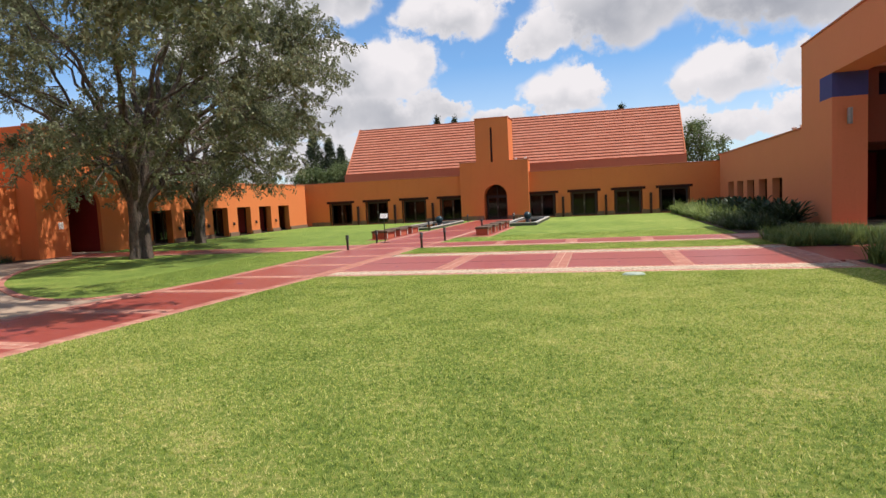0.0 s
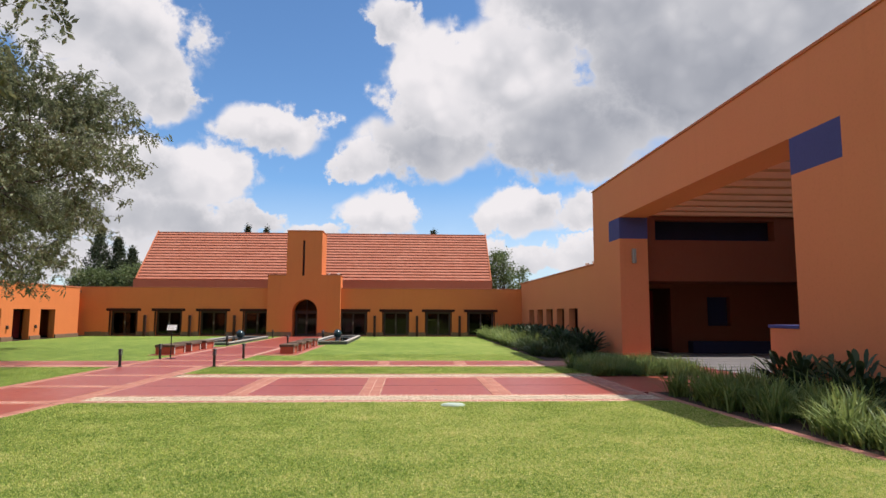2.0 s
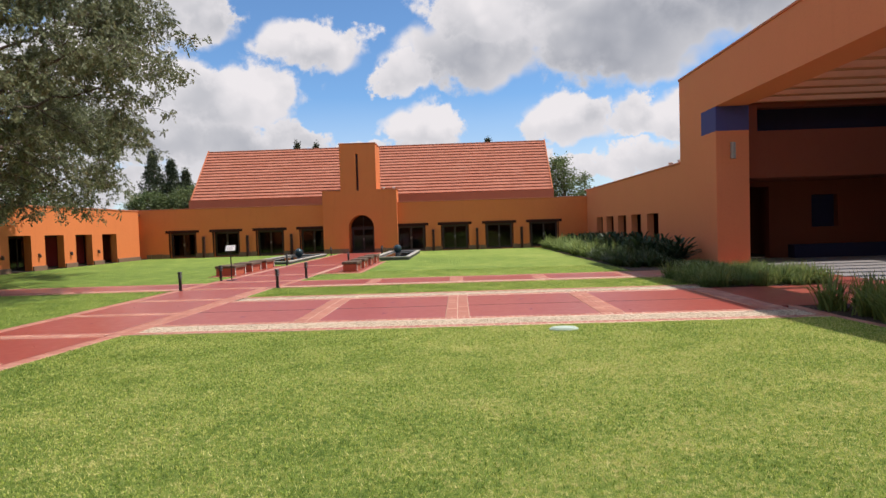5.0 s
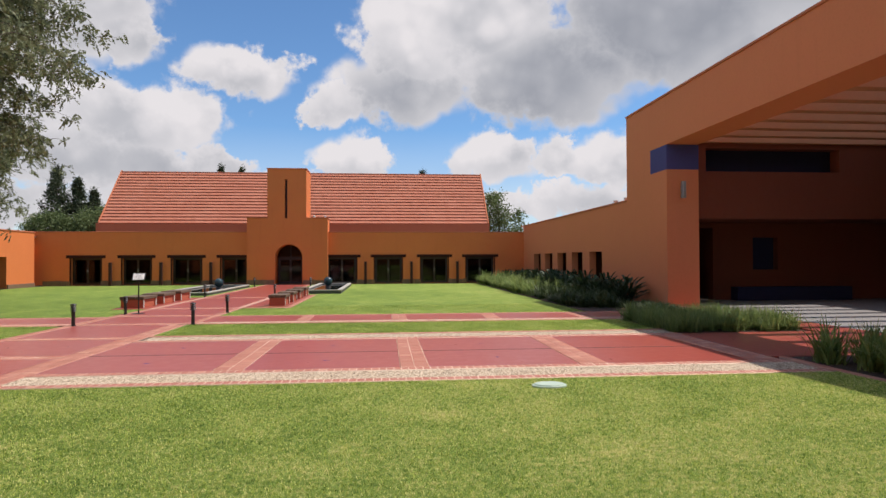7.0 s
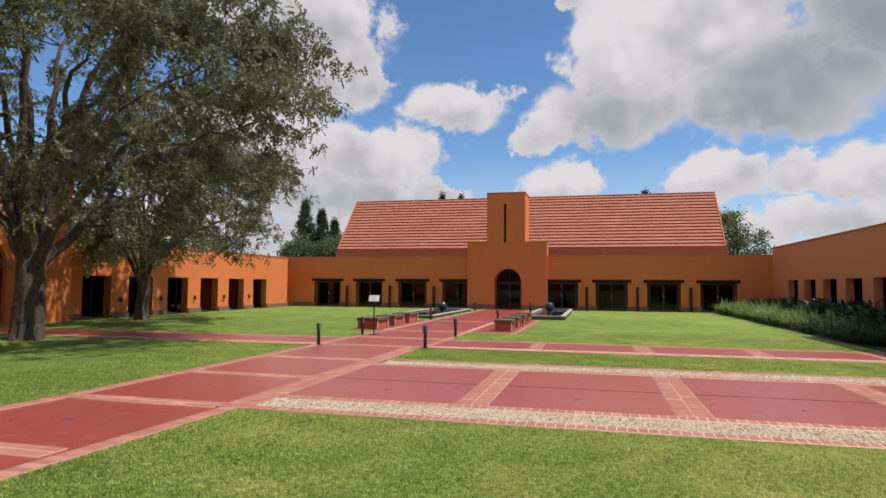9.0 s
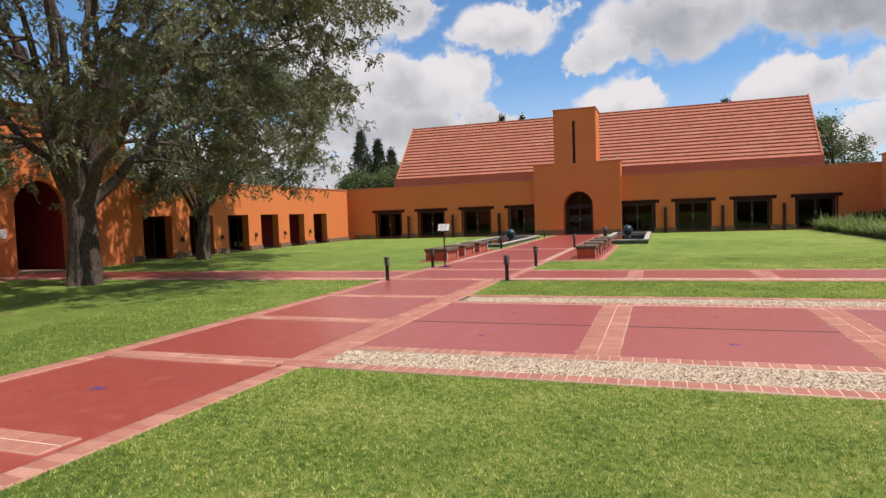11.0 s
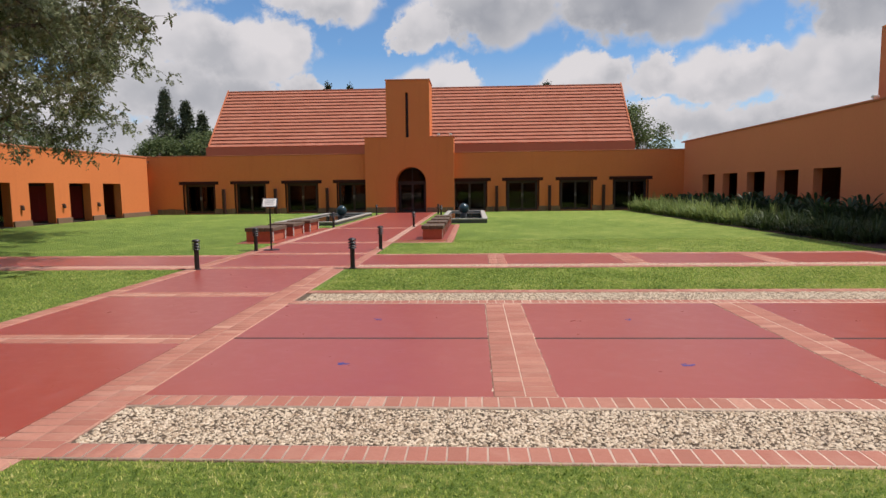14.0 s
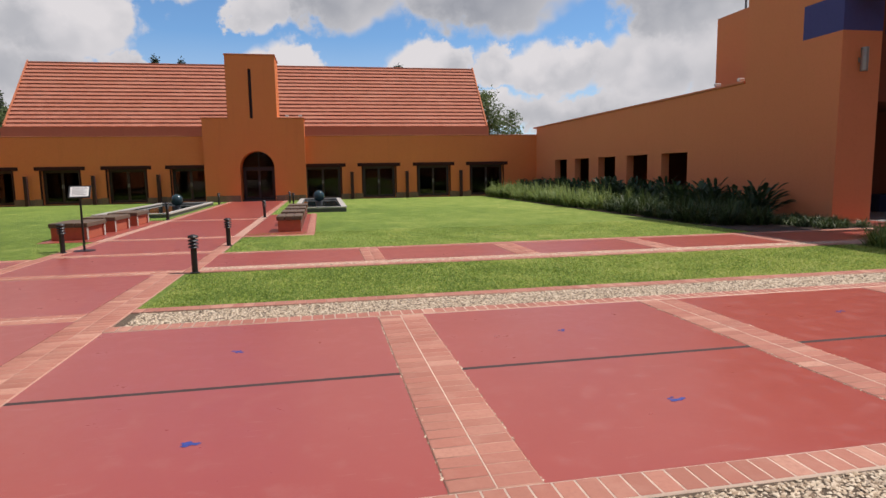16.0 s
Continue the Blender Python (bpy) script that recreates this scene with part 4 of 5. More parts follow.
part("foot", lathe([(0.2, 0), (0.2, 0.012), (0.03, 0.02)], 20), BLACK, board)
part("post", lathe([(0.022, 0.01), (0.022, 1.12)], 10), BLACK, board)
tilt = pose(0, 0, 1.2, 52, 0, 8)
bm = boxed(-0.2, 0.2, -0.15, 0.15, -0.015, 0.0, 0.004)
bm.transform(tilt)
panel = part("panel", bm, BLACK, board, "black backing panel")
bm = boxed(-0.165, 0.165, -0.12, 0.12, 0.0005, 0.003)
bm.transform(tilt)
part("sheet", bm, PAPER, panel, "printed white sheet")
for k in range(7):
    bm = boxed(-0.13, 0.13 - 0.05 * (k % 3 == 2), 0.085 - 0.028 * k, 0.095 - 0.028 * k, 0.003, 0.0045)
    bm.transform(tilt)
    part("text_line", bm, GREYINK, panel, "grey line of unreadable print")


def pond(x0, x1, y0, y1, z):
    p = thing("pond", "raised rectangular pond of dark water with pale rim", "pond", "ponds before the entrance", ((x0 + x1) / 2, (y0 + y1) / 2, 0))
    wd, l = (x1 - x0) / 2, (y1 - y0) / 2
    inner = bmesh.new()
    for a, b, c, d in ((-wd, wd, -l, -l + 0.22), (-wd, wd, l - 0.22, l), (-wd, -wd + 0.22, -l + 0.22, l - 0.22), (wd - 0.22, wd, -l + 0.22, l - 0.22)):
        box(inner, a + 0.03, b - 0.03, c + 0.03, d - 0.03, -0.05, z - 0.04)
    part("wall", inner, TANK, p, "dark pond wall")
    for a, b, c, d in ((-wd + 0.02, wd - 0.02, -l + 0.02, -l + 0.2), (-wd + 0.02, wd - 0.02, l - 0.2, l - 0.02), (-wd, -wd + 0.22, -l + 0.205, l - 0.205), (wd - 0.22, wd, -l + 0.205, l - 0.205)):
        part("rim", boxed(a, b, c, d, z - 0.04, z + 0.02, 0.012), RIM, p, "pale stone rim")
    part("water", boxed(-wd + 0.2, wd - 0.2, -l + 0.2, l - 0.2, 0.0, z - 0.06), WATER, p, "still dark water")


pond(-12.6, -9.95, 34.6, 44.0, 0.14)
pond(-5.65, -3.55, 35.4, 44.8, 0.18)
for x, y, z in ((-10.85, 40.0, 0.05), (-4.65, 40.0, 0.1)):
    ball = thing("stone_ball", "dark teal polished stone ball on a low pedestal in the pond", "fountain ball", "balls in the ponds", (x, y, z))
    part("pedestal", lathe([(0.16, 0), (0.15, 0.12), (0.12, 0.14)], 18), TANK, ball)
    bm = bmesh.new()
    bmesh.ops.create_uvsphere(bm, u_segments=28, v_segments=18, radius=0.26, matrix=Matrix.Translation((0, 0, 0.385)))
    part("ball", bm, SPHERE, ball, "", True)
lid = thing("irrigation_cover", "pale green oval plastic valve cover lying in the lawn", "cover", "", (0.87, 11.8, gz(11.8) + 0.008))
for nm, r, top in (("plate", 0.185, 0.03), ("rim", 0.215, 0.014)):
    bm = lathe([(r, -0.05), (r, top - 0.008), (r - 0.01, top)], 24)
    bm.transform(Matrix.Diagonal((1.1, 0.72, 1, 1)))
    part(nm, bm, COVER, lid)
for x, y, s in ((-5.27, 14.37, 1.0), (-2.33, 14.33, 1.0), (-5.26, 16.14, 0.8), (-2.38, 16.13, 0.8), (0.64, 14.35, 0.9), (0.62, 16.13, 0.8), (-8.2, 11.2, 1.1), (-8.25, 14.0, 0.5)):
    mk = thing("paint_mark", "small worn blue paint mark on the red paving", "paint mark", "marks on the paving", (x, y, gz(y) + 0.001 - (0.006 if y < EDGE else 0)), 12)
    dabs = random.Random(x)
    for k in range(7):
        bm = bmesh.new()
        cx, cy, r = dabs.uniform(-0.05, 0.05) * s, dabs.uniform(-0.04, 0.04) * s, dabs.uniform(0.012, 0.03) * s
        bm.faces.new([bm.verts.new((cx + r * dabs.uniform(0.6, 1.3) * math.cos(i * 0.9), cy + r * dabs.uniform(0.4, 1.0) * math.sin(i * 0.9), 0.0012 + 0.0001 * k)) for i in range(7)])
        part("dab", bm, BLUEMARK, mk)


# ---- trees ----
def tube(points, radii, verts, faces, sides=7, lumps=0.0):
    base = len(verts)
    pts = [Vector(p) for p in points]
    for k, (p, r) in enumerate(zip(pts, radii)):
        d = (pts[min(k + 1, len(pts) - 1)] - pts[max(k - 1, 0)]).normalized()
        a = d.orthogonal().normalized() if k == 0 else (last - d * last.dot(d)).normalized()
        last = a
        b = d.cross(a)
        for s in range(sides):
            t = 2 * math.pi * s / sides
            o = (a * math.cos(t) + b * math.sin(t)) * r
            q = p + o
            verts.append(tuple(q + o * lumps * noise.noise(Vector((q.x * 5, q.y * 5, q.z * 1.3)))))
    for k in range(len(pts) - 1):
        for s in range(sides):
            q = base + k * sides
            faces.append((q + s, q + (s + 1) % sides, q + sides + (s + 1) % sides, q + sides + s))


def bend(a, b, rise, rng, steps=7, wander=0.25):
    a, b = Vector(a), Vector(b)
    mid = (a + b) / 2 + Vector((rng.uniform(-1, 1), rng.uniform(-1, 1), 0)) * wander + Vector((0, 0, rise))
    out = []
    for k in range(steps + 1):
        t = k / steps
        p = a * (1 - t) ** 2 + mid * 2 * t * (1 - t) + b * t * t
        if 0 < k < steps:
            p += Vector((rng.uniform(-1, 1), rng.uniform(-1, 1), rng.uniform(-1, 1))) * wander * 0.25
        out.append(p)
    return out


def leaf_cloud(centres, spread, count, size, rng, droop=0.8, slim=0.3):
    """Pointed leaves scattered round the given centres; returns vertices and quads."""
    c = np.asarray(centres)
    at = c[rng.integers(0, len(c), count)] + rng.normal(size=(count, 3)) * spread
    d = rng.normal(size=(count, 3))
    d[:, 2] = d[:, 2] * 0.6 - droop
    return leaf_quads(at, d, rng, size, slim)


def leaf_quads(at, d, rng, size, slim):
    count = len(at)
    d = d / np.linalg.norm(d, axis=1, keepdims=True)
    side = np.cross(d, rng.normal(size=(count, 3)))
    side /= np.linalg.norm(side, axis=1, keepdims=True)
    ln = size * rng.uniform(0.6, 1.4, (count, 1))
    v = np.stack([at, at + d * ln * 0.5 + side * ln * slim, at + d * ln, at + d * ln * 0.5 - side * ln * slim], 1).reshape(-1, 3)
    return v, np.arange(count * 4).reshape(-1, 4)


def leaf_sprays(centres, spread, sprays, per, length, size, rng):
    """Feathery sprays: leaflets in rows along arching, drooping stalks."""
    c = np.asarray(centres)
    root = c[rng.integers(0, len(c), sprays)] + rng.normal(size=(sprays, 3)) * spread
    d = rng.normal(size=(sprays, 3))
    d[:, 2] = d[:, 2] * 0.5 - 0.25
    d /= np.linalg.norm(d, axis=1, keepdims=True)
    across = np.cross(d, rng.normal(size=(sprays, 3)))
    across /= np.linalg.norm(across, axis=1, keepdims=True)
    ln = length * rng.uniform(0.6, 1.3, (sprays, 1, 1))
    t = np.linspace(0.1, 1.0, per)[None, :, None]
    at = root[:, None] + d[:, None] * ln * t - np.array([0, 0, 1.0]) * ln * 0.55 * t**2
    sgn = np.where(np.arange(per) % 2, 1.0, -1.0)[None, :, None]
    way_ = d[:, None] * 0.7 + across[:, None] * sgn + np.array([0, 0, -0.35]) + rng.normal(size=(sprays, per, 3)) * 0.25
    return leaf_quads(at.reshape(-1, 3), way_.reshape(-1, 3), rng, size, 0.23)


def acacia(name, label, base, fork, height, radius, clusters, leaves, seed, trunk_r, limbs, skew=(0, 0), low=2.4, leaf=0.106):
    rng, nrg = random.Random(seed), np.random.default_rng(seed)
    tree = thing(name, label, "tree", "court trees", base)
    verts, faces = [], []
    tube([(0, 0, -0.1), (0.02, 0, 0.12), (0.0, 0.02, 0.5), (0.05, 0.0, fork * 0.6), (0.02, 0.03, fork), (0.0, 0.02, fork + 0.4)], [trunk_r * 1.4, trunk_r * 1.12, trunk_r, trunk_r * 0.93, trunk_r * 1.0, trunk_r * 0.75], verts, faces, 20, 0.35)
    nodes = []
    zc = low + (height - low) * 0.46
    for k in range(limbs):
        a = 2 * math.pi * (k + rng.uniform(-0.3, 0.3)) / limbs
        kind = k % 3
        reach = radius * (rng.uniform(0.55, 0.78), rng.uniform(0.3, 0.5), rng.uniform(0.1, 0.3))[kind]
        top = height * (rng.uniform(0.5, 0.66), rng.uniform(0.7, 0.84), rng.uniform(0.82, 0.93))[kind]
        foot = Vector((0.12 * math.cos(a), 0.12 * math.sin(a), fork - rng.uniform(0.1, 0.7)))
        tip = Vector((skew[0] * 0.6 + reach * math.cos(a), skew[1] * 0.6 + reach * math.sin(a), top))
        knee = foot + Vector(((tip.x - foot.x) * 0.3, (tip.y - foot.y) * 0.3, (tip.z - foot.z) * 0.66))
        path = []
        for j in range(11):
            t = j / 10
            p = foot * (1 - t) ** 2 + knee * 2 * t * (1 - t) + tip * t * t
            if j > 1:
                p += Vector((rng.uniform(-1, 1), rng.uniform(-1, 1), rng.uniform(-0.4, 0.4))) * 0.14
            path.append(p)
        thick = trunk_r * rng.uniform(0.36, 0.5)
        tube(path, [thick * (1 - 0.083 * j) for j in range(11)], verts, faces, 9, 0.25)
        nodes += [(p, thick * (1 - 0.08 * j)) for j, p in enumerate(path) if j > 2]
        # a second arm from each limb
        if kind < 2:
            b = a + rng.choice((-1, 1)) * rng.uniform(0.4, 0.8)
            end = Vector((skew[0] * 0.6 + radius * 0.62 * math.cos(b), skew[1] * 0.6 + radius * 0.62 * math.sin(b), rng.uniform(zc - 0.6, height * 0.75)))
            arm = bend(path[4], end, 0.7, rng, 8, 0.5)
            tube(arm, [thick * 0.55 * (1 - 0.1 * j) for j in range(9)], verts, faces, 7, 0.2)
            nodes += [(p, thick * 0.55 * (1 - 0.09 * j)) for j, p in enumerate(arm) if j > 1]
    centres = []
    tries = 0
    while len(centres) < clusters and tries < clusters * 30:
        tries += 1
        a, u = rng.uniform(0, 2 * math.pi), rng.uniform(-0.4, 1.0)
        shell = rng.uniform(0.25, 1.0) ** 0.42
        flat = math.sqrt(max(0.0, 1 - u * u)) if u > 0 else 1 + 1.0 * u
        p = Vector((skew[0] + radius * shell * flat * math.cos(a), skew[1] + radius * shell * flat * math.sin(a), zc + ((height - zc) * u * shell if u > 0 else (zc - low) * u / 0.4)))
        if p.z < low * 0.85 or noise.noise(Vector((p.x * 0.62, p.y * 0.62, p.z * 1.0)) + Vector((seed, 0, 0))) < -0.06:
            continue
        near, r = min(nodes, key=lambda n: (n[0] - p).length + max(0, n[0].z - p.z) * 0.7)
        if (near - p).length > radius * 0.6:
            continue
        path = bend(near, p, 0.35, rng, 6, 0.45)
        r0 = min(r * 0.5, 0.03 + 0.014 * (near - p).length)
        tube(path, [max(0.006, r0 * (1 - 0.15 * j)) for j in range(7)], verts, faces, 5)
        for q in path[3:]:
            centres.append(tuple(q))
            for _ in range(2):
                e = q + Vector((rng.uniform(-1, 1), rng.uniform(-1, 1), rng.uniform(-0.7, 0.35))) * 0.62
                tube([q, (q + e) / 2 + Vector((0, 0, 0.08)), e], [0.011, 0.008, 0.004], verts, faces, 3)
                centres.append(tuple(e))
    wood = new("trunk", raw_mesh("trunk", verts, faces, BARK, True))
    wood.parent = tree
    tagged(wood, "forked grey brown trunk with spreading limbs")
    v, f = leaf_sprays(centres, np.array([0.13, 0.13, 0.09]), leaves // 14, 14, 0.27, leaf, nrg)
    crown = new("crown", raw_mesh("crown", v, f, LEAF))
    crown.parent = tree
    tagged(crown, "dense grey green feathery crown with gaps")
    return tree


acacia("acacia_tree", "large spreading acacia tree with fine drooping leaves on the lawn", (-18.15, 19.5, 0), 2.6, 11.6, 8.4, 3600, 222000, 3, 0.37, 14, (1.0, 0.3), 2.5)
acacia("acacia_tree", "smaller leaning acacia tree before the west wing", (-22.1, 28.8, 0), 2.3, 9.4, 6.4, 1800, 110000, 8, 0.27, 10, (1.2, 0.2), 2.6)
acacia("acacia_tree", "acacia tree overhanging the sandy paving", (-11.0, 4.5, 0.15), 2.8, 10.5, 7.0, 1300, 56000, 15, 0.3, 9, (1.3, 0.5), 4.4, 0.15)


def far_tree(x, y, h, r, seed, conifer=False):
    nrg, rng = np.random.default_rng(seed), random.Random(seed)
    t = thing("conifer_tree" if conifer else "background_tree", "dark pointed conifer behind the buildings" if conifer else "green leafy tree behind the buildings", "tree", "trees behind the buildings", (x, y, -0.1))
    verts, faces = [], []
    tube([(0, 0, 0), (0.05, 0, h * 0.5), (0, 0, h * 0.95)], [0.2, 0.13, 0.02], verts, faces, 7)
    centres = []
    for k in range(420 if conifer else 170):
        u = rng.uniform(0.15, 1.0)
        wide = r * 1.1 * (1.0 - u) ** 1.05 * (0.75 + 0.5 * noise.noise(Vector((seed, u * h * 1.6, 0)))) + 0.06 if conifer else r * math.sqrt(max(0.02, 1 - (1.5 * u - 0.75) ** 2 / 0.6))
        a, s = rng.uniform(0, 2 * math.pi), rng.uniform(0.3, 1.0) ** 0.5
        p = Vector((wide * s * math.cos(a), wide * s * math.sin(a), u * h + rng.uniform(-0.3, 0.3)))
        if not conifer and noise.noise(p * 0.5 + Vector((seed, 3, 0))) < -0.2:
            continue
        centres.append(tuple(p))
        tube([(0, 0, max(0.5, p.z - (0.3 if conifer else 1.2))), tuple(p)], [0.04, 0.008], verts, faces, 4)
    wood = new("trunk", raw_mesh("trunk", verts, faces, BARK, True))
    wood.parent = t
    v, f = leaf_cloud(centres, np.array([0.13, 0.13, 0.2]) if conifer else np.array([0.34, 0.34, 0.24]), 14000 if conifer else 12000, 0.16 if conifer else 0.2, nrg, 0.2 if not conifer else -0.3, 0.26)
    crown = new("crown", raw_mesh("crown", v, f, CONIFER if conifer else LEAF_FAR))
    crown.parent = t


for x, y, h, r, s, c in ((-30.9, 62, 10.2, 4.6, 21, True), (-29.3, 62.5, 9.1, 4.0, 22, True), (-28.1, 63, 8.2, 3.8, 23, True), (-26.6, 60, 6.1, 2.6, 24, False), (-30, 59.5, 5.7, 2.6, 25, False), (-36.5, 50, 7.0, 3.6, 26, False), (-35, 40, 7.4, 3.6, 27, False), (-34, 32, 8.0, 3.8, 28, False), (9.6, 62, 8.0, 2.6, 29, False), (-17.45, 66, 10.9, 0.35, 30, True), (-15.5, 66, 10.7, 0.3, 31, True), (2.45, 66, 10.6, 0.25, 32, True)):
    far_tree(x, y, h, r, s, c)


# ---- planting beds ----
structure("bed_northeast", sheet(rect(5.24, 8.78, 23.3, 47.85), -0.004), SOIL, "mulched planting bed along the shaded wall")
structure("bed_middle", sheet(rect(5.3, 8.7, 17.4, 20.9), -0.004), SOIL, "mulched bed beside the path")
structure("bed_southeast", sheet(rect(5.68, 8.78, -25, 13.85), -0.006), SOIL, "mulched planting bed with brick edging")


def strap_clump(name, label, seed, leaves, length, width, mat, upright=0.7, group=""):
    nrg = np.random.default_rng(seed)
    steps = 6
    ang, ln = nrg.uniform(0, 2 * np.pi, leaves), length * nrg.uniform(0.55, 1.15, leaves)
    lean = nrg.uniform(0.12, 1.0, leaves) * (1.25 - upright)
    root = nrg.normal(size=(leaves, 2)) * 0.09
    rows = []
    for k in range(steps + 1):
        t = k / steps
        out = ln * (lean * t + 0.75 * lean * t**2.6)
        up = ln * (t * (1 - 0.35 * lean) - 0.62 * lean * t**3)
        wd = width * (1 - t**3) * (0.7 + 0.6 * t * (1 - t)) + 0.001
        for s in (-1, 1):
            rows.append(np.stack([root[:, 0] + np.cos(ang) * out - np.sin(ang) * wd * s, root[:, 1] + np.sin(ang) * out + np.cos(ang) * wd * s, np.maximum(up, 0.005)], 1))
    v = np.stack(rows, 1).reshape(-1, 3)
    n = 2 * (steps + 1)
    f = np.concatenate([np.array([2 * k, 2 * k + 1, 2 * k + 3, 2 * k + 2]) + n * np.arange(leaves)[:, None] for k in range(steps)])
    ob = new(name, raw_mesh(name, v, f, mat))
    return tagged(ob, label, "plant", group)


def paddle_clump(seed, group):
    """Broad pointed leaves on long stalks."""
    nrg = random.Random(seed)
    plant = thing("strelitzia_plant", "dark green strelitzia clump with long pointed leaves", "plant", group)
    verts, faces = [], []
    stems, sf = [], []
    for k in range(84):
        a, tilt_, h = nrg.uniform(0, 6.28), nrg.uniform(0.05, 1.0), nrg.uniform(0.15, 0.78)
        d = Vector((math.cos(a) * math.sin(tilt_), math.sin(a) * math.sin(tilt_), math.cos(tilt_)))
        foot = Vector((nrg.uniform(-0.12, 0.12), nrg.uniform(-0.12, 0.12), 0))
        tip = foot + d * h
        tube([foot, foot + d * h * 0.5 + Vector((0, 0, 0.03)), tip], [0.012, 0.01, 0.008], stems, sf, 3)
        side = d.cross(Vector((0, 0, 1))).normalized()
        ln, wd = nrg.uniform(0.32, 0.52), nrg.uniform(0.034, 0.06)
        fwd = (d + Vector((math.cos(a), math.sin(a), 0)) * 0.25).normalized()
        base = len(verts)
        for t, q in ((0, 0.15), (0.25, 0.85), (0.55, 1.0), (0.82, 0.6), (1, 0.03)):
            p = tip + fwd * ln * t - Vector((0, 0, 1)) * 0.12 * t * t
            lift = Vector((0, 0, 0.03)) * q
            verts += [tuple(p - side * wd * q + lift), tuple(p), tuple(p + side * wd * q + lift)]
        for r in range(4):
            for c in (0, 1):
                i = base + 3 * r + c
                faces.append((i, i + 1, i + 4, i + 3))
    st = new("stalk", raw_mesh("stalk", stems, sf, PADDLE))
    st.parent = plant
    lv = new("foliage", raw_mesh("foliage", verts, faces, PADDLE))
    lv.parent = plant
    return plant


def scatter(proto, spots, seed, scale=(0.85, 1.15)):
    rng = random.Random(seed)
    for k, (x, y) in enumerate(spots):
        m = pose(x, y, gz(y) - 0.02, 0, 0, rng.uniform(0, 360)) @ Matrix.Scale(rng.uniform(*scale), 4)
        if k == 0:
            proto[0].matrix_basis = m
        else:
            src = proto[k % len(proto)] if k >= len(proto) else proto[k]
            if k < len(proto):
                src.matrix_basis = m
            else:
                ob = copy_thing(src, pose(0, 0, 0))
                ob.matrix_basis = m


rng = random.Random(12)
agas = [strap_clump("agapanthus_plant", "clump of long arching green strap leaves in mulch", 40 + k, 125, 0.70, 0.0155, STRAP, 0.68, "strap leaf plants in the bed") for k in range(4)]
spots = [(6.05 + rng.uniform(-0.12, 0.15) + 0.55 * r, y + rng.uniform(-0.15, 0.15)) for r in range(3) for y in np.arange(3.2, 13.5, 0.52)]
scatter(agas, spots, 5, (0.7, 1.25))
hed = [strap_clump("agapanthus_plant", "clump of green strap leaves edging the bed", 50 + k, 105, 0.88, 0.021, STRAP, 0.6, "strap leaf plants before the shaded wall") for k in range(4)]
spots = [(5.55 + rng.uniform(-0.1, 0.25) + 0.6 * r, y + rng.uniform(-0.2, 0.2)) for r in range(3) for y in np.arange(32.4, 47.0, 0.66)]
scatter(hed, spots, 6, (0.6, 1.35))
dim = [strap_clump("bed_shrub", "dark dense mound of narrow leaves in the shaded bed", 90 + k, 120, 0.72, 0.017, SHRUB, 0.5, "dark shrubs before the shaded wall") for k in range(3)]
spots = [(5.6 + rng.uniform(-0.1, 0.25) + 0.6 * r, y + rng.uniform(-0.2, 0.2)) for r in range(3) for y in np.arange(25.0, 32.0, 0.6)]
scatter(dim, spots, 16, (0.75, 1.25))
scatter([strap_clump("low_groundcover", "low dark leafy groundcover at the foot of the wall", 97, 110, 0.34, 0.012, SHRUB, 0.4, "low plants before the shaded wall")], [(7.2 + 0.4 * r + rng.uniform(-0.1, 0.1), y + rng.uniform(-0.1, 0.1)) for r in range(4) for y in np.arange(23.6, 26.0, 0.42)], 18, (0.7, 1.1))
low = [strap_clump("grass_tuft", "low soft tuft of fine green grass leaves", 60 + k, 190, 0.55, 0.0075, STRAP, 0.5, "low tufts beside the path") for k in range(3)]
spots = [(5.5 + 0.42 * r + rng.uniform(-0.12, 0.12), y + rng.uniform(-0.15, 0.15)) for r in range(8) for y in np.arange(17.65, 20.8, 0.4)]
scatter(low, spots, 7, (0.8, 1.25))
strel = [paddle_clump(70 + k, "strelitzia clumps along the wall") for k in range(3)]
spots = [(8.1 + rng.uniform(-0.3, 0.2), y + rng.uniform(-0.3, 0.3)) for y in np.arange(3.0, 13.4, 0.68)] + [(x + rng.uniform(-0.25, 0.2), y + rng.uniform(-0.3, 0.3)) for x in (7.35, 8.1) for y in np.arange(26.7, 46.8, 0.95)]
spots += [(-20.7, 13.3), (-21.5, 12.4)]
scatter(strel, [p for p in spots if p[1] < 20], 8, (0.78, 1.12))
scatter([paddle_clump(75 + k, "strelitzia clumps before the shaded wall") for k in range(3)], [p for p in spots if p[1] > 20], 28, (0.95, 1.28))
wb = [strap_clump("bed_plant", "dark leafy plant in the shaded bed", 80 + k, 50, 0.5, 0.016, PADDLE, 0.6, "plants in the west bed") for k in range(2)]
scatter(wb, [(-24.75 + rng.uniform(-0.2, 0.2), y + rng.uniform(-0.2, 0.2)) for y in np.arange(9.0, 20.0, 0.7)], 9)


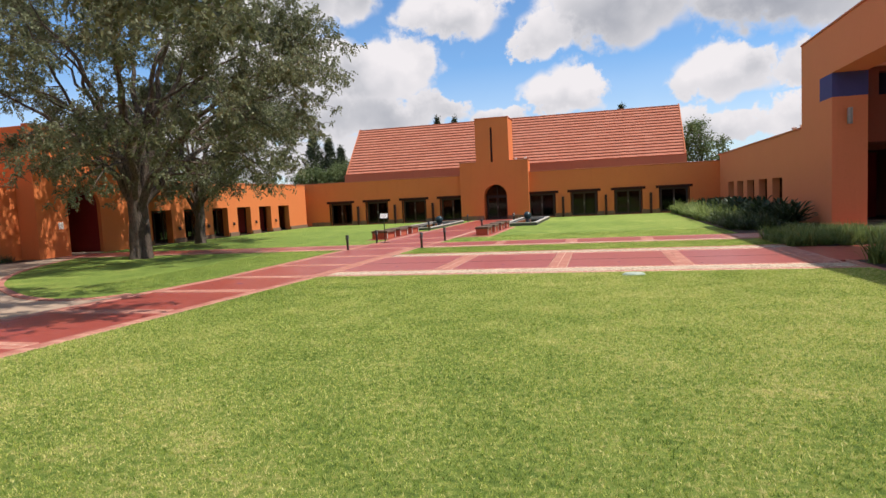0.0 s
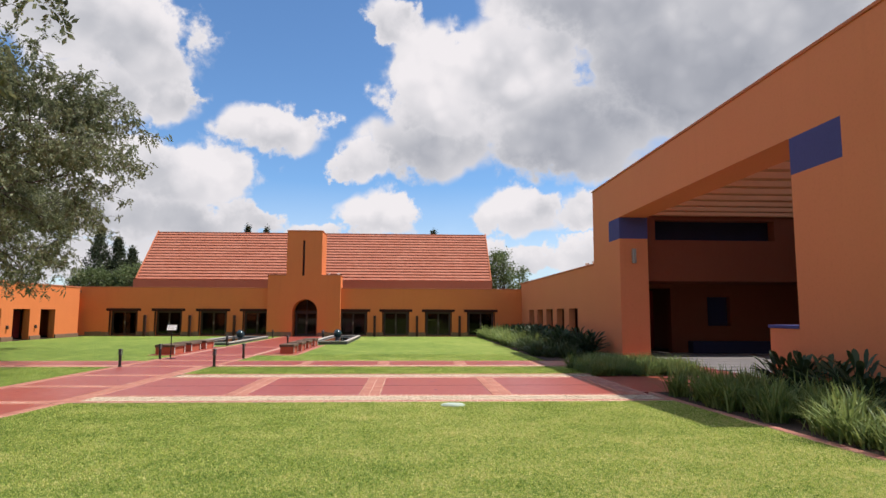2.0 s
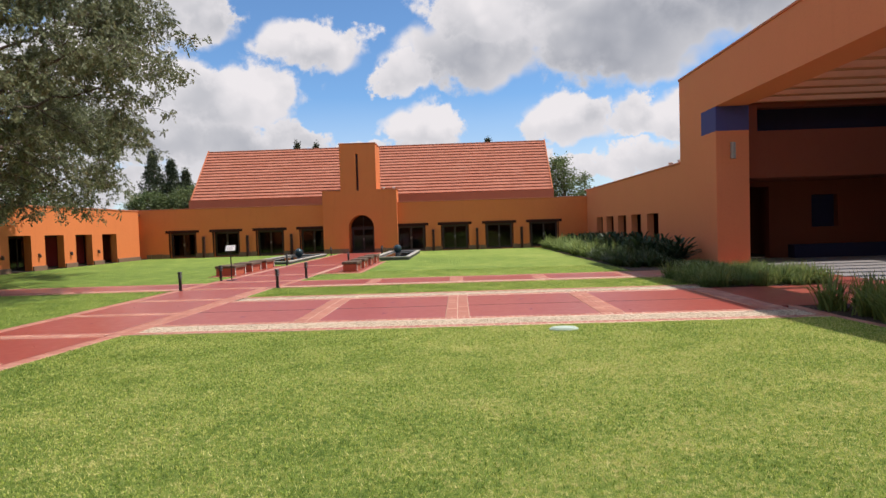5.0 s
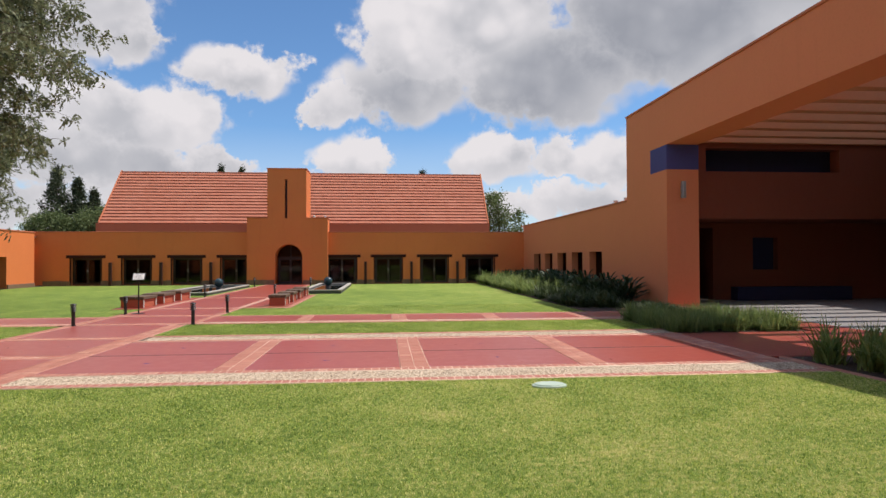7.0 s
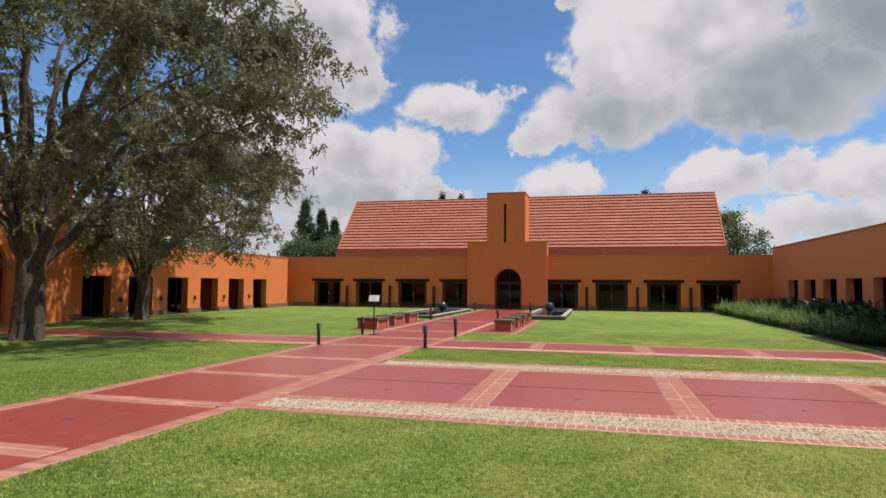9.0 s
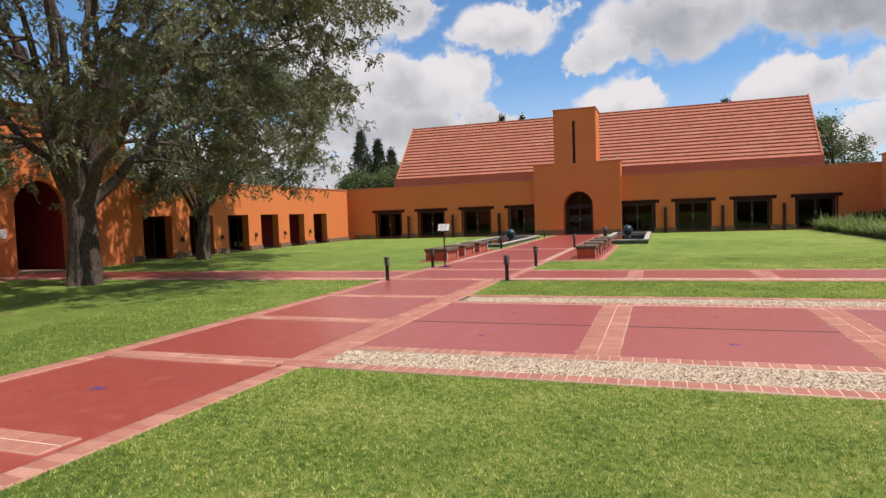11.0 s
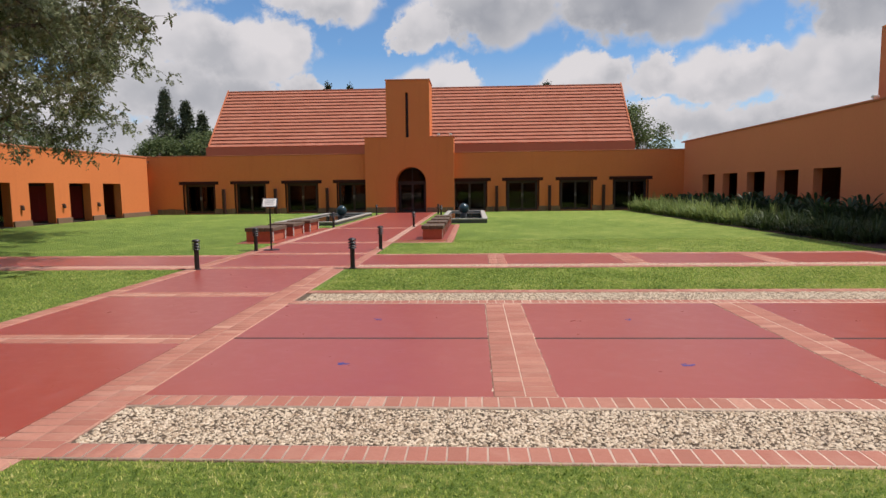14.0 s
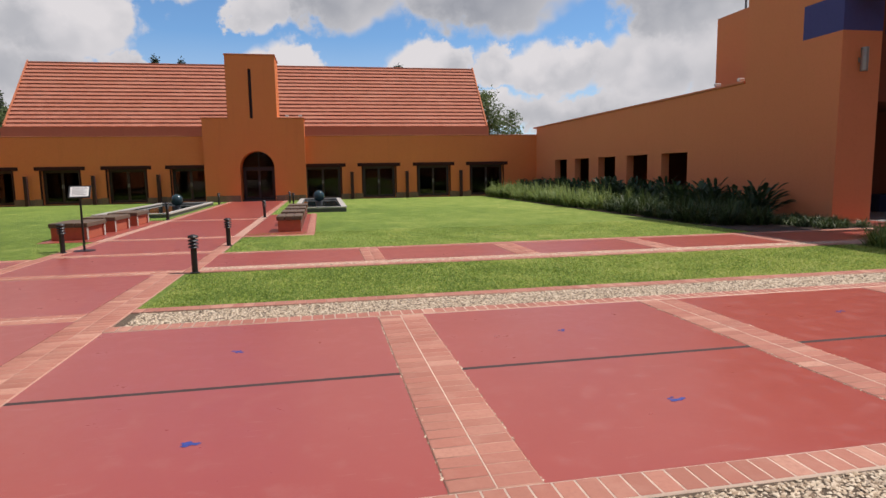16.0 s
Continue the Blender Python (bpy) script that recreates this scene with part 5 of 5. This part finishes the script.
# ---- grass, gravel and bricks ----
def blades(x0, x1, y0, y1, per_m2, h, seed, base=-0.008):
    nrg = np.random.default_rng(seed)
    count = int((x1 - x0) * (y1 - y0) * per_m2)
    x, y = nrg.uniform(x0, x1, count), nrg.uniform(y0, y1, count)
    z = np.maximum(0, EDGE - y) * SLOPE + base
    a, b = nrg.uniform(0, 6.283, count), nrg.uniform(0, 6.283, count)
    hh, wd, ln = h * nrg.uniform(0.5, 1.3, count), 0.0033 * nrg.uniform(0.6, 1.5, count), h * nrg.uniform(0.2, 1.1, count)
    p = np.stack([x, y, z], 1)
    s = np.stack([np.cos(a) * wd, np.sin(a) * wd, 0 * a], 1)
    tip = p + np.stack([np.cos(b) * ln, np.sin(b) * ln, hh], 1)
    return np.stack([p - s, p + s, tip], 1).reshape(-1, 3), np.arange(count * 3).reshape(-1, 3)


def grass(name, rects, label, mat):
    vs, fs, n = [], [], 0
    for k, r in enumerate(rects):
        v, f = blades(*r, 100 + k)
        vs.append(v)
        fs.append(f + n)
        n += len(v)
    stuff(name, raw_mesh(name, np.concatenate(vs), np.concatenate(fs), mat), label, "grass")


grass("lawn_grass", [(-6.74, 5.52, -3.0, 12.43, 3400, 0.02)], "short mown grass blades with dry patches", BLADE)
grass("lush_grass", [(-6.5, 5.4, 18.2, 20.7, 2400, 0.024), (-12.5, -9.75, 10, 20.7, 900, 0.028), (-6.4, 5.2, 23.25, 27, 800, 0.026)], "short lush green grass blades", BLADE_LUSH)


def gravel(name, x0, x1, y0, y1, count, seed, label="band of pale cream pebbles"):
    nrg = np.random.default_rng(seed)
    shape = np.array([(1, 0, 0), (0.3, 0.95, 0), (-0.8, 0.55, 0), (-0.7, -0.6, 0), (0.4, -0.9, 0), (0.1, 0.05, 0.75)])
    tri = np.array([(0, 1, 5), (1, 2, 5), (2, 3, 5), (3, 4, 5), (4, 0, 5)])
    r = nrg.uniform(0.0055, 0.015, count)
    a = nrg.uniform(0, 6.283, count)
    c, s = np.cos(a)[:, None], np.sin(a)[:, None]
    sx, sy, sz = r[:, None] * nrg.uniform(0.7, 1.4, (count, 1)), r[:, None] * nrg.uniform(0.6, 1.0, (count, 1)), r[:, None] * nrg.uniform(0.6, 1.3, (count, 1))
    lx, ly, lz = shape[:, 0] * sx + nrg.normal(size=(count, 6)) * 0.002, shape[:, 1] * sy + nrg.normal(size=(count, 6)) * 0.002, shape[:, 2] * sz
    x, y = nrg.uniform(x0, x1, count)[:, None], nrg.uniform(y0, y1, count)[:, None]
    v = np.stack([x + lx * c - ly * s, y + lx * s + ly * c, -0.012 + lz + nrg.uniform(0, 0.012, (count, 1))], 2).reshape(-1, 3)
    f = (tri[None] + 6 * np.arange(count)[:, None, None]).reshape(-1, 3)
    stuff(name, raw_mesh(name, v, f, PEBBLE), label, "gravel")


gravel("gravel_band", -6.59, 5.4, 12.66, 13.27, 38000, 1)
gravel("gravel_band", -6.5, 5.4, 17.35, 17.95, 24000, 2)
gravel("gravel_edge", -6.45, 5.3, 20.95, 21.26, 7000, 3)
for k, x in enumerate((-3.99, -3.53, -1.08, -0.63)):
    gravel("joint_crumbs", x - 0.008, x + 0.012, 13.5, 17.1, 420, 10 + k, "crumbled pale mortar and grit along a brick band")
structure("gravel_bed_near", boxed(-6.605, 5.4, 12.65, 13.29, -0.05, -0.008), GRAVELBED, "bed of the gravel band")
structure("gravel_bed_far", boxed(-6.605, 5.4, 17.325, 17.965, -0.05, -0.008), GRAVELBED, "bed of the gravel band")

# clay brick bands: rows of (x0, x1, y0, y1, brick runs along)
bm = bmesh.new()
box(bm, -0.5, 0.5, -0.5, 0.5, -1, 0)
top = [e for e in bm.edges if all(v.co.z > -0.01 for v in e.verts)]
bmesh.ops.bevel(bm, geom=top, offset=0.03, segments=1, affect="EDGES")
brick_mesh = finish("brick", bm, BRICK)
brick_count = [0]
rest_v, rest_f = [], []
lay = random.Random(2)
bv = np.array([v.co for v in brick_mesh.vertices])
bq = [tuple(p.vertices) for p in brick_mesh.polygons]
brick_floor = structure("pavement_bricks", sheet(rect(-6.97, -6.73, -25, 12.43), -0.004, 0.05), DULL, "bands of red clay pavers with pale mortar joints")


def brick_at(x, y, sx, sy, z=0.006, single=True):
    z += gz(y) + lay.uniform(-0.0004, 0.001)
    r = lay.uniform(-0.012, 0.012)
    if single and brick_count[0] < 300:
        ob = new("brick", brick_mesh)
        ob.parent = brick_floor
        ob.matrix_basis = Matrix.LocRotScale((x, y, z), Euler((0, 0, r)), (sx, sy, 0.05))
        brick_count[0] += 1
    else:
        c, s = math.cos(r), math.sin(r)
        base = len(rest_v)
        for p in bv:
            rest_v.append((x + c * p[0] * sx - s * p[1] * sy, y + s * p[0] * sx + c * p[1] * sy, z + p[2] * 0.05))
        rest_f.extend(tuple(base + i for i in q) for q in bq)


def brick_turned(x, y, sx, sy, r):
    c, s = math.cos(r), math.sin(r)
    base = len(rest_v)
    for p in bv:
        rest_v.append((x + c * p[0] * sx - s * p[1] * sy, y + s * p[0] * sx + c * p[1] * sy, gz(y) + 0.004 + p[2] * 0.05))
    rest_f.extend(tuple(base + i for i in q) for q in bq)


mortar_v, mortar_f, pale_faces = [], [], []


def mortar(x0, x1, y0, y1, pale=False, top=0.0046):
    if y0 < EDGE - 0.01 and y1 > EDGE + 0.01:
        mortar(x0, x1, y0, EDGE, pale, top)
        mortar(x0, x1, EDGE, y1, pale, top)
        return
    b = len(mortar_v)
    for z in (-0.05, top):
        for x, y in ((x0, y0), (x1, y0), (x1, y1), (x0, y1)):
            mortar_v.append((x, y, z + gz(y)))
    (pale_faces if pale else mortar_f).extend(tuple(b + i for i in f) for f in ((4, 5, 6, 7), (0, 1, 5, 4), (1, 2, 6, 5), (2, 3, 7, 6), (3, 0, 4, 7)))


def row_x(x0, x1, y0, y1, pitch=0.116, joint=0.01, pale=False):
    mortar(x0, x1, y0, y1, pale, 0.0049 if pale else 0.0046)
    n = max(1, round((x1 - x0) / pitch))
    p = (x1 - x0) / n
    for k in range(n):
        x = x0 + (k + 0.5) * p
        brick_at(x, (y0 + y1) / 2, p - joint, y1 - y0 - joint, single=-6.0 < x < -0.6)


def row_y(x0, x1, y0, y1, pitch=0.116, joint=0.009, cols=2, single=False):
    mortar(x0, x1, y0, y1)
    n = max(1, round((y1 - y0) / pitch))
    p = (y1 - y0) / n
    wd = (x1 - x0) / cols
    if single:
        mortar(x0 + wd - 0.0035, x0 + wd + 0.0035, y0, y1, True, 0.0056)
    for c in range(cols):
        for k in range(n):
            brick_at(x0 + (c + 0.5) * wd, y0 + (k + 0.5) * p, wd - joint, p - joint, single=single)


row_x(-6.62, 5.4, 13.29, 13.5, pale=True)
for (ax, ay), (bx, by) in zip(CORNER, CORNER[1:]):
    n = max(1, round(math.hypot(bx - ax, by - ay) / 0.24))
    for k in range(n):
        t = (k + 0.5) / n
        brick_turned(ax + (bx - ax) * t, ay + (by - ay) * t, 0.22, 0.2, math.atan2(by - ay, bx - ax))
row_x(-6.62, 5.5, 12.44, 12.64, pale=True)
row_y(-3.99, -3.53, 13.51, 17.1, single=True)
row_y(-1.08, -0.63, 13.51, 17.1, single=True)
for a in (1.86, 4.85):
    row_y(a, a + 0.46, 13.51, 17.1)
row_x(-6.62, 5.4, 17.12, 17.33, pale=True)
row_x(-6.6, 5.4, 17.97, 18.17)
row_x(-6.5, 5.3, 20.73, 20.92)
row_x(-6.5, 8.0, 22.99, 23.2)
row_x(-24.3, -9.76, 22.99, 23.2)
row_x(-24.3, -9.76, 20.73, 20.92)
for a, b in ((-3.84, -3.48), (-1.14, -0.70), (1.6, 2.05), (4.4, 4.85)):
    row_y(a, b, 21.3, 22.98)
row_y(-7.05, -6.615, 12.44, 20.7)
row_y(-6.96, -6.74, -24.0, 12.42, 0.125, cols=1)
row_y(-6.66, -6.45, 20.75, 26.38, 0.118, cols=1)
row_y(-6.66, -6.45, 34.6, 47.3, 0.118, cols=1)
row_x(-6.44, -4.74, 26.2, 26.39)
row_y(-4.93, -4.74, 26.4, 34.6, 0.118, cols=1)
row_y(-9.7, -9.47, -24.0, 26.2, 0.118, cols=1)
row_y(-9.7, -9.47, 33.0, 47.3, 0.118, cols=1)
for b in BANDS:
    for k in range(2):
        row_x(-9.46, -7.06 if b < 20.4 else -6.67, b + 0.01 + 0.17 * k, b + 0.175 + 0.17 * k, 0.23)
    mortar(-9.46, -7.06 if b < 20.4 else -6.67, b + 0.176, b + 0.1835, True, 0.0056)
row_y(5.53, 5.67, -24.0, 13.85, 0.23, cols=1)
for faces, mat, about in ((mortar_f, DULL, "dusty red mortar"), (pale_faces, MORTAR, "pale mortar")):
    used = sorted({i for f in faces for i in f})
    index = {i: k for k, i in enumerate(used)}
    part("mortar_joint", bmesh.new(), mat, brick_floor, about).data = raw_mesh("mortar_joint", [mortar_v[i] for i in used], [tuple(index[i] for i in f) for f in faces], mat)
quads = [f for f in rest_f if len(f) == 4]
stuff("brick_bands", raw_mesh("brick_bands", rest_v, quads, BRICK), "further bands of red clay pavers", "paving")
